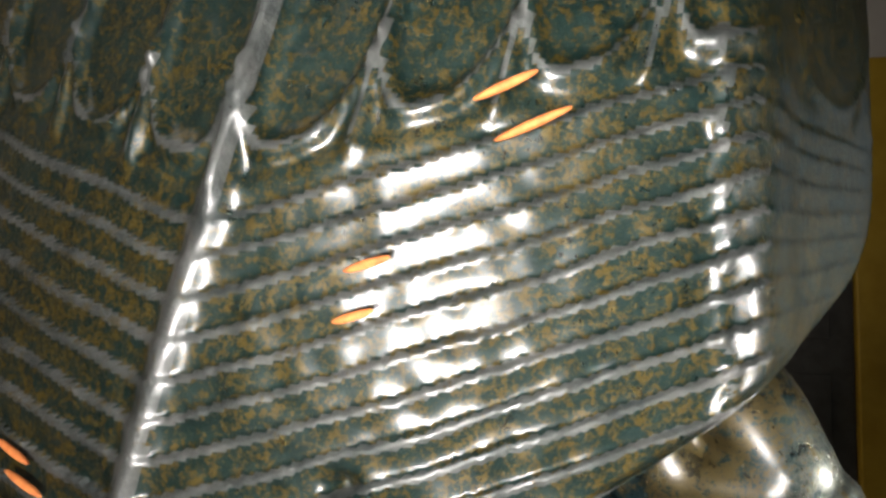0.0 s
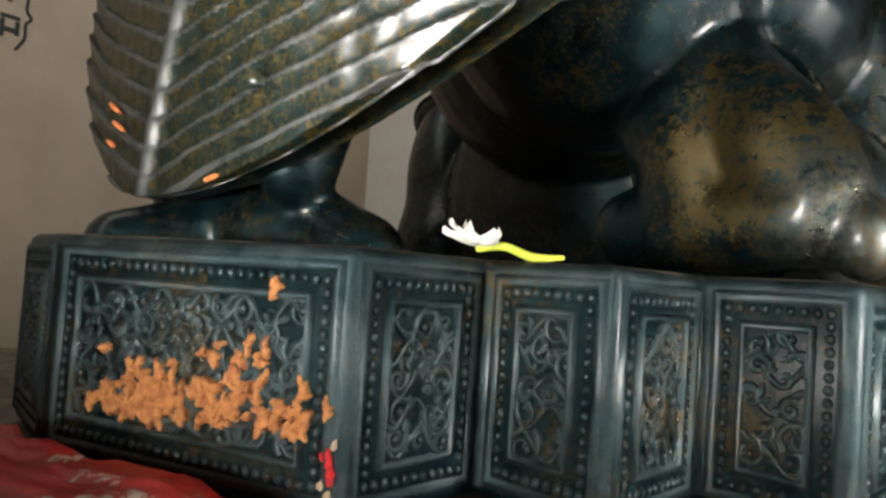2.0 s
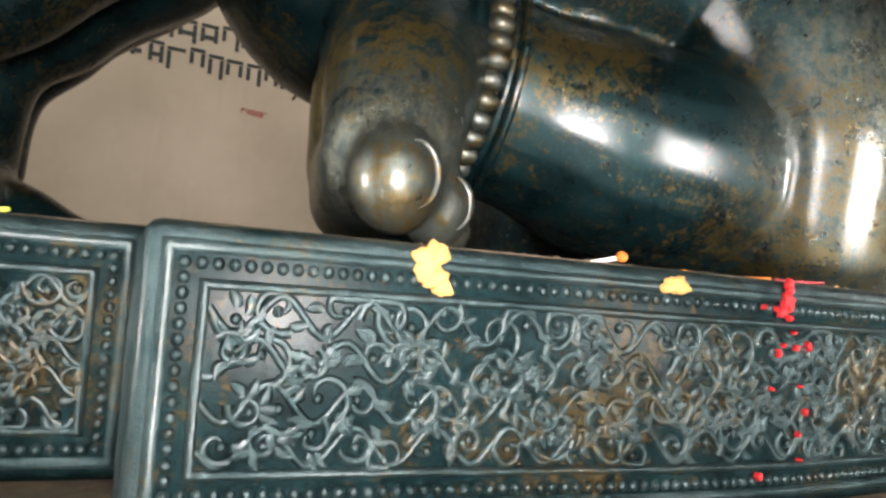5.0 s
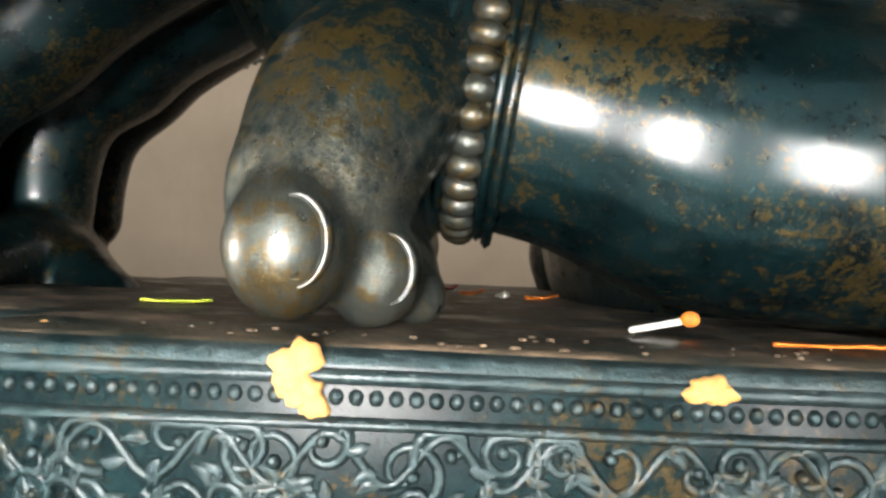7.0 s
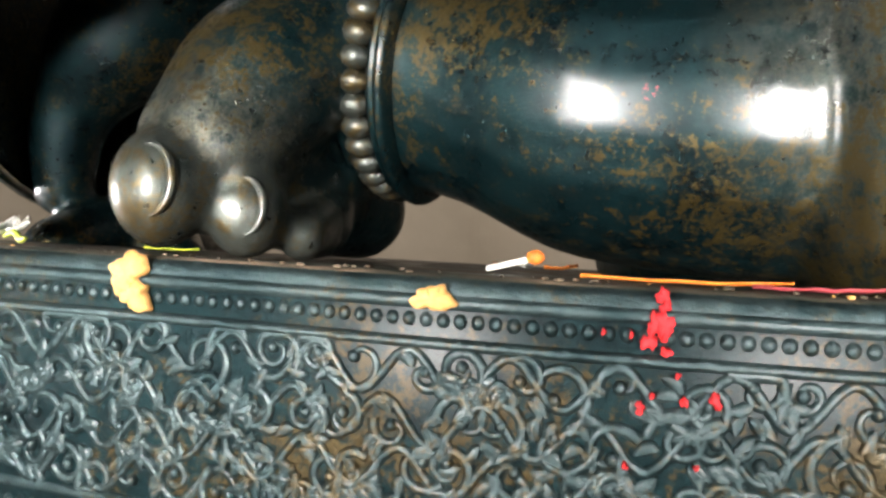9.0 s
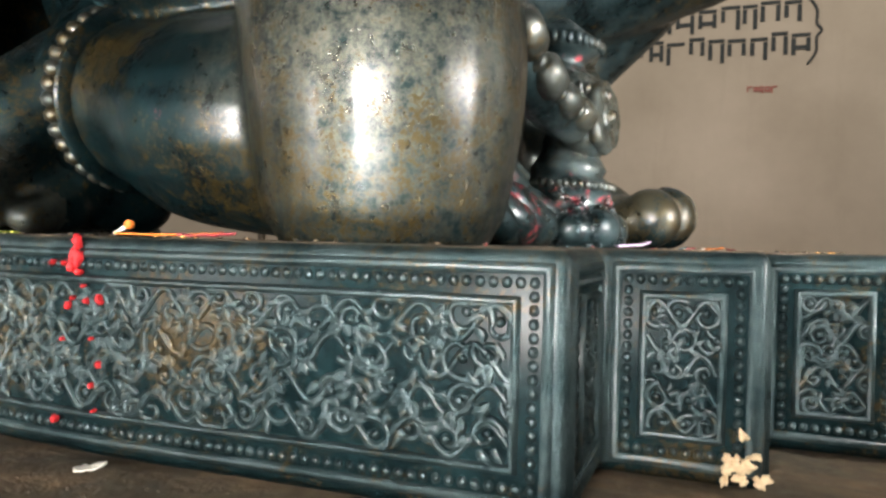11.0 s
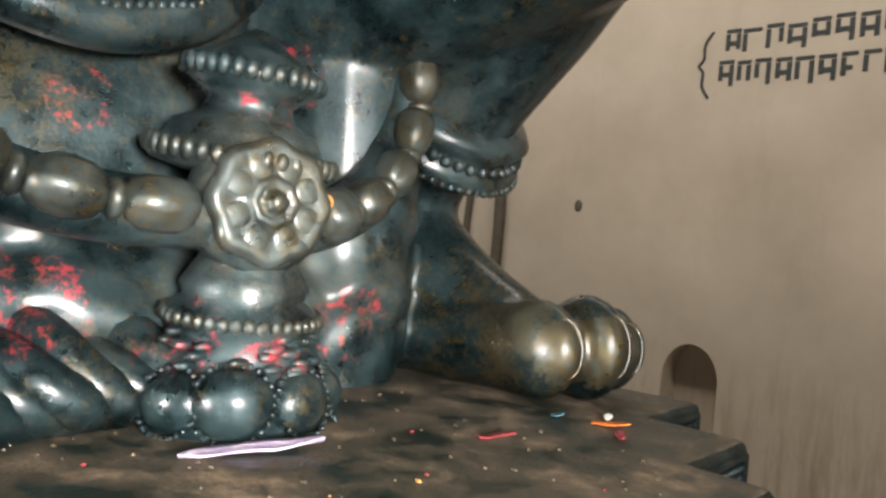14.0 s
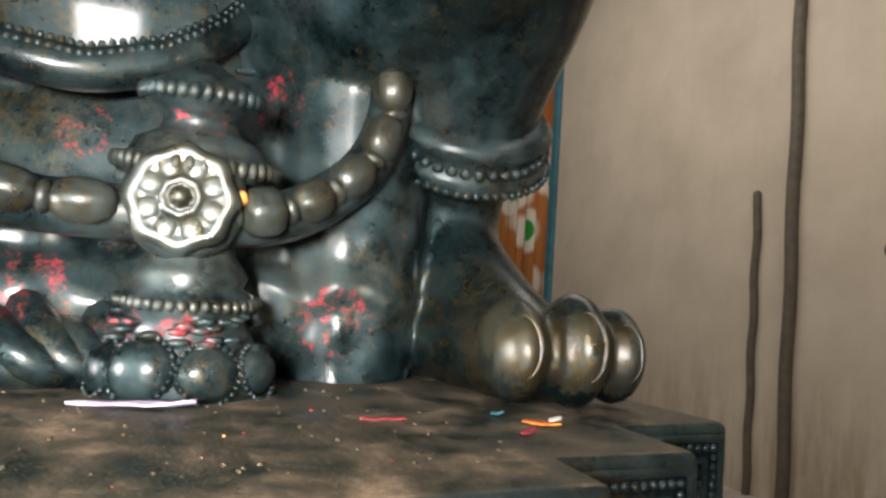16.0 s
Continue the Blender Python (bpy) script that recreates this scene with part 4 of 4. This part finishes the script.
    # crumpled hem beside the lotus foot
    for k in range(9):
        rng = random.Random(50 + k)
        y = 0.155 + 0.018 * k
        d.sweep([(0.40, y - 0.01, 0.165 - 0.002 * k + rng.uniform(-0.01, 0.01)), (0.437 + rng.uniform(-0.006, 0.01), y, 0.145 + rng.uniform(-0.008, 0.012)), (0.458 + rng.uniform(-0.008, 0.008), y + 0.02, 0.126), (0.455, y + 0.045, 0.114)], [0.010, 0.013, 0.012, 0.007], 0, 10, 4)
    # belt with a raised rim across the belly
    belt = [(0.37, 0.15, 0.345), (0.405, 0.19, 0.318), (0.423, 0.235, 0.302), (0.428, 0.278, 0.297), (0.424, 0.322, 0.311), (0.414, 0.358, 0.338), (0.40, 0.385, 0.375)]
    d.sweep(belt, [0.012, 0.013, 0.014, 0.014, 0.014, 0.013, 0.012], 0, 14, 6, 1.0)
    for k in range(48):
        t = k / 47 * (len(belt) - 1)
        i = min(int(t), len(belt) - 2)
        c = Vector(belt[i]).lerp(Vector(belt[i + 1]), t - i)
        d.ball(c + Vector((0.011, 0, 0.006)), 0.0032, 0, 7, 5)
        d.ball(c + Vector((0.006, 0, 0.013)), 0.0026, 0, 7, 5)
    # small beads sewn along the robe
    for k in range(26):
        t = k / 25
        y, z = 0.37 + 0.075 * t, 0.318 + 0.055 * t * t
        x = 0.26 + 0.16 * math.sqrt(max(0, 1 - ((y - 0.31) / 0.19) ** 2 - ((z - 0.37) / 0.17) ** 2)) + 0.001
        d.ball((x, y, z), 0.0028, 0, 7, 5)

    tail_shell(d)
    # strokes of orange paint left on the feathers
    for x, y, z, long, rise in ((-0.1815, 0.335, 0.183, 0.010, 0.45), (-0.1815, 0.328, 0.172, 0.011, 0.4), (-0.181, 0.338, 0.163, 0.007, 0.4), (-0.1705, 0.152, 0.312, 0.012, -0.38), (-0.1695, 0.143, 0.299, 0.014, -0.38), (-0.1765, 0.199, 0.237, 0.008, -0.3), (-0.1765, 0.195, 0.254, 0.009, -0.3), (-0.1745, 0.232, 0.139, 0.008, -0.15)):
        d.ball((x, y, z), (0.0016, long, 0.0016), 3, 10, 8, Matrix.Rotation(math.atan(rise), 3, "X"))
    ob = new("bronze_statue", d.mesh("bronze_statue", [M_STATUE, M_TAIL, M_WORN, M_ORANGE_STROKE, M_BARB]))
    return tagged(ob, "oiled dark bronze statue of a kneeling winged figure with red powder", "statue")


def tail_shell(d):
    """The broad feathered tail: a bowed, ribbed plate."""
    nu, nz = 220, 210
    z0, z1 = 0.131, 0.47
    crest = {}

    def point(i, k, back=0.0):
        t = k / nz
        z = z0 + (z1 - z0) * t ** 1.25
        w = math.sqrt((z - z0) / 0.10) if z < 0.268 else 1.17 + 0.12 * math.tanh((z - 0.268) * 24)
        u = -1 + 2 * i / nu
        quill = 0.291 - 0.25 * (z - 0.139)
        half = quill - 0.287 + 0.228 * w if u < 0 else 0.287 + 0.168 * min(w, 1.0) - quill
        half = max(half, 0.0)
        y = quill + half * u
        uu = (y - 0.287) / (0.235 if y < 0.287 else 0.168)
        x = -0.178 + (0.062 if uu < 0 else 0.02) * uu * uu + 0.05 * max(0, z - 0.2) ** 1.2
        x += 2.3 * max(0.0, -uu - 0.88) * 0.235 * min(1.0, max(0.0, -uu - 0.88) / 0.1)
        r = abs(y - quill)
        # overlapping barbs on both sides of the middle quill
        s = (z - 0.28 * r - 0.5 * r * r + 0.0012 * noise.noise((y * 30, z * 30, 0))) / 0.0142
        f = s - math.floor(s)
        fade = min(1, r / 0.012)
        high = min(1, max(0, (z - 0.3 * r - 0.275) / 0.008))
        rel = (0.0032 * (f ** 1.6) - 0.0030 * (f > 0.92)) * fade * (1 - 0.9 * high)
        rel += 0.006 * math.exp(-(r / 0.0065) ** 2)
        # long looped feathers higher up
        if high > 0:
            a = (y - quill) / 0.045
            fa = abs((a % 1.0) - 0.5) * 2
            b = (z - 0.3 * r - 0.275) / 0.14
            rel += high * 0.0038 * (math.exp(-((1 - fa) / 0.16) ** 2) + math.exp(-((b - 0.10 - 0.25 * fa ** 3) / 0.035) ** 2))
        # knotted seam along the near border
        if u < 0:
            q = (abs(uu) - 0.86) * 0.235 + 0.003 * noise.noise((0, 3, z * 70))
            rel += 0.004 * math.exp(-(q / 0.004) ** 2) * (0.7 + 0.7 * noise.noise((0, 0, z * 110)))
        # a small casting hole
        rel -= 0.006 * math.exp(-(((y - 0.203) / 0.0045) ** 2 + ((z - 0.182) / 0.0032) ** 2))
        rel += 0.0009 * noise.noise((y * 90, z * 90, 2))
        edge = max(0.0, (abs(u) - 0.965) / 0.035)
        crest[i, k] = uu > -0.92 and ((fade > 0.5 and high < 0.3 and 0.66 < f + 0.12 * noise.noise((y * 28, z * 28, 5)) < 0.92) or r < 0.006 or rel > 0.0034)
        return Vector((x - rel * (1 - back) + back * 0.013 + 0.006 * edge * edge, y, z))

    verts, faces = [], []
    for k in range(nz + 1):
        verts += [point(i, k) for i in range(nu + 1)]
    n = nu + 1
    faces += [(k * n + i, (k + 1) * n + i, (k + 1) * n + i + 1, k * n + i + 1) for k in range(nz) for i in range(nu)]
    ridge = [crest[i, k] for k in range(nz) for i in range(nu)]
    off = len(verts)
    bu, bz = 20, 19
    for k in range(bz + 1):
        verts += [point(i * nu // bu, k * nz // bz, 1.0) for i in range(bu + 1)]
    m = bu + 1
    faces += [(off + k * m + i, off + k * m + i + 1, off + (k + 1) * m + i + 1, off + (k + 1) * m + i) for k in range(bz) for i in range(bu)]
    # close the two long rims
    for k in range(bz):
        a, b = k * nz // bz, (k + 1) * nz // bz
        for e, be in ((0, 0), (nu, bu)):
            front = [j * n + e for j in range(a, b + 1)]
            loop = front + [off + (k + 1) * m + be, off + k * m + be]
            faces.append(tuple(loop if e == 0 else loop[::-1]))
    first = len(d.m)
    d.add(verts, faces, 1)
    for j, high in enumerate(ridge):
        if high:
            d.m[first + j] = 4


statue()


# ---- offerings and litter on the plinth ----
def petal(name, mat, x, y, z, length, width, turn, label, category="petal", curl=0.3, seed=0, tilt=0.0):
    rng = random.Random(seed)
    k, rows = 8, []
    c = Vector((x, y, z))
    rot = Matrix.Rotation(turn, 3, "Z") @ Matrix.Rotation(-tilt, 3, "Y")
    for i in range(k + 1):
        t = i / k
        w = width * 0.5 * (math.sin(math.pi * (0.06 + 0.9 * t)) ** 0.7) * rng.uniform(0.8, 1.15)
        lift = 0.0012 + curl * width * (t - 0.3) ** 2 + rng.uniform(0, 0.0006)
        rows.append([c + rot @ Vector((length * (t - 0.5), w * q + length * 0.06 * math.sin(3 * t), lift + abs(q) * width * 0.22 * curl * rng.uniform(0.5, 1.6))) for q in (-1, -0.5, 0, 0.5, 1)])
    verts = [p for row in rows for p in row]
    nv = len(verts)
    verts += [p - Vector((0, 0, 0.0009)) for p in verts]
    faces = [(i * 5 + j, (i + 1) * 5 + j, (i + 1) * 5 + j + 1, i * 5 + j + 1) for i in range(k) for j in range(4)]
    faces += [tuple(nv + q for q in f[::-1]) for f in faces]
    rim = [i * 5 for i in range(k + 1)] + [k * 5 + j for j in range(1, 5)] + [i * 5 + 4 for i in range(k - 1, -1, -1)] + [3, 2, 1]
    faces += [(rim[i], nv + rim[i], nv + rim[(i + 1) % len(rim)], rim[(i + 1) % len(rim)]) for i in range(len(rim))]
    return tagged(piece(name, verts, faces, mat), label, category)


def jasmine():
    thing = tagged(new("white_flower"), "small white flower with yellow-green stem lying on the plinth", "flower")
    c = Vector((-0.097, 0.130, H + 0.004))
    for k, (a, tilt, ln) in enumerate(((2.6, 0.1, 0.02), (2.0, 0.4, 0.019), (3.3, 0.05, 0.021), (1.2, 0.45, 0.017), (4.3, 0.12, 0.018), (0.2, 0.25, 0.018))):
        p = petal("flower_petal", M_WHITE_PETAL, c.x + 0.008 * math.cos(a), c.y + 0.008 * math.sin(a), c.z + 0.007 * math.sin(tilt), ln, 0.0095, a, "white petal", "petal", 0.8, 20 + k, tilt)
        p.parent = thing
        del p["category"]
    s = Soup()
    s.sweep([c, c + Vector((0.012, -0.005, 0.002)), c + Vector((0.024, -0.012, -0.002)), c + Vector((0.036, -0.02, -0.001))], [0.0017, 0.002, 0.0022, 0.0012], 0, 8, 4)
    link("stem", s.mesh("stem", [M_STEM]), None, thing, "yellow-green stem")


def litter():
    petal("fallen_petal", M_VIOLET, 0.525, 0.318, H, 0.062, 0.013, 1.25, "long withered pale violet petal on the plinth top", "petal", 0.5, 3)
    petal("leaf_scrap", M_LEAF, 0.44, 0.262, H + 0.002, 0.011, 0.006, 1.0, "small green leaf scrap beside the bronze hem", "leaf", 0.6, 4, 0.5)
    petal("leaf_scrap", M_STEM, 0.03, 0.12, H, 0.03, 0.005, 0.3, "yellow-green leaf strip on the plinth top", "leaf", 0.5, 5)
    for k, (x, y, ln, w, a, m) in enumerate(((0.18, 0.33, 0.022, 0.012, 0.2, M_ORANGE), (0.205, 0.31, 0.02, 0.012, 1.2, M_WHITE_PETAL), (0.235, 0.30, 0.03, 0.012, 0.1, M_ORANGE),
                                             (0.165, 0.40, 0.02, 0.012, 0.7, M_DRY_RED), (0.3, 0.045, 0.075, 0.006, 0.04, M_ORANGE), (0.34, 0.03, 0.04, 0.006, -0.1, M_DRY_RED),
                                             (0.585, 0.515, 0.022, 0.007, 0.6, M_ORANGE), (0.60, 0.50, 0.016, 0.005, 2.1, M_DRY_RED), (0.565, 0.435, 0.024, 0.004, 1.3, M_DRY_RED),
                                             (0.555, 0.505, 0.008, 0.006, 0.4, M_BLUE), (0.575, 0.53, 0.01, 0.005, 1.9, M_WHITE_PETAL), (0.43, 0.47, 0.02, 0.006, 1.5, M_DRY_RED))):
        name, label = {M_ORANGE: ("marigold_petal", "curled orange marigold petal lying on the plinth"), M_WHITE_PETAL: ("pale_petal", "pale dried petal scrap on the plinth"), M_DRY_RED: ("dried_petal", "shrivelled dark red petal on the plinth"), M_BLUE: ("petal_scrap", "tiny blue petal scrap on the plinth")}[m]
        petal(name, m, x, y, H, ln, w, a, label, "petal", 0.5, 60 + k)
    # on the ledge below
    for k, (x, y, ln, w, a, m) in enumerate(((0.09, -0.022, 0.05, 0.011, 0.15, M_DRY_RED), (0.215, -0.03, 0.03, 0.01, 0.1, M_ORANGE), (0.24, -0.024, 0.022, 0.009, 0.3, M_ORANGE), (0.27, -0.045, 0.035, 0.011, -0.3, M_ORANGE), (-0.075, -0.015, 0.03, 0.016, 0.2, M_DRY_RED), (0.32, -0.02, 0.014, 0.008, 0.9, M_WHITE_PETAL), (0.13, -0.018, 0.03, 0.01, -0.1, M_LEAF))):
        name, label = {M_ORANGE: ("marigold_petal", "curled orange marigold petal on the stone pedestal"), M_DRY_RED: ("dried_petal", "shrivelled dark red petal on the stone pedestal"), M_WHITE_PETAL: ("pale_petal", "pale dried petal scrap on the stone pedestal"), M_LEAF: ("leaf_scrap", "dull green leaf scrap on the stone pedestal")}[m]
        petal(name, m, x, y, 0.001, ln, w, a, label, "petal", 0.5, 80 + k)
    # burnt match with an orange head
    thing = tagged(new("matchstick"), "pale matchstick with an orange head on the plinth", "matchstick")
    s = Soup()
    s.sweep([(0.222, 0.075, H + 0.002), (0.24, 0.07, H + 0.0065)], [0.0013, 0.0013], 0, 8, 3)
    link("stick", s.mesh("stick", [M_WHITE_PETAL]), None, thing)
    s = Soup()
    s.ball((0.243, 0.069, H + 0.0075), (0.004, 0.003, 0.003), 0, 10, 7)
    link("match_head", s.mesh("match_head", [M_ORANGE]), None, thing, "orange match head")
    s = Soup()
    s.ball((0.497, 0.366, 0.222), (0.0045, 0.0045, 0.0045), 0, 14, 10)
    tagged(new("orange_berry", s.mesh("orange_berry", [M_EMBER])), "small glossy orange berry caught on the bronze garland", "berry")
    # fine crumbs
    rng = random.Random(4)
    s = Soup()
    for k in range(420):
        if k < 120:
            x, y = rng.uniform(0.46, 0.66), rng.uniform(0.19, 0.48)
        elif k < 190:
            x, y = rng.uniform(0.02, 0.5), rng.uniform(0.008, 0.05)
        else:
            x, y = rng.uniform(-0.14, 0.5), rng.uniform(-0.09, -0.01)
        z = H if k < 190 else -0.002
        r = rng.uniform(0.0004, 0.0012)
        s.ball((x, y, z + r * 0.4), (r * rng.uniform(1, 2), r, r * 0.7), (2 if rng.random() < 0.06 else 1 if rng.random() < 0.05 else 0), 6, 4)
    tagged(new("crumbs", s.mesh("crumbs", [M_LEDGE, M_YELLOW_PASTE, M_DRY_RED])), "scattered crumbs of dust, rice and petals", "crumbs", kind="stuff")


jasmine()
litter()


def bow_front():
    """Turn the tail end of plinth, statue and litter back, in one smooth bow fitted to the camera's view."""
    done = set()
    for ob in bpy.data.objects:
        if ob in ROOM or ob.type != "MESH" or ob.data.name in done:
            continue
        done.add(ob.data.name)
        me = ob.data
        if ob.name.split(".")[0] in ("plinth", "outer_fillet", "inner_fillet"):
            bm = bmesh.new()
            bm.from_mesh(me)
            for k in range(11):
                x = 0.11 + 0.032 * k
                bmesh.ops.bisect_plane(bm, geom=bm.verts[:] + bm.edges[:] + bm.faces[:], dist=1e-6, plane_co=(x, 0, 0), plane_no=(1, 0, 0))
            bm.to_mesh(me)
            bm.free()
        n = len(me.vertices)
        co = np.empty(n * 3, dtype=np.float32)
        me.vertices.foreach_get("co", co)
        co = co.reshape(-1, 3).astype(float)
        e = np.clip((0.42 - co[:, 0]) / 0.30, 0, 1)
        a = BOW * e * e * (3 - 2 * e)
        x, y = co[:, 0] - PIVOT_X, co[:, 1].copy()
        co[:, 0] = PIVOT_X + x * np.cos(a) - y * np.sin(a)
        co[:, 1] = x * np.sin(a) + y * np.cos(a)
        me.vertices.foreach_set("co", co.astype(np.float32).ravel())
        me.update()


bow_front()
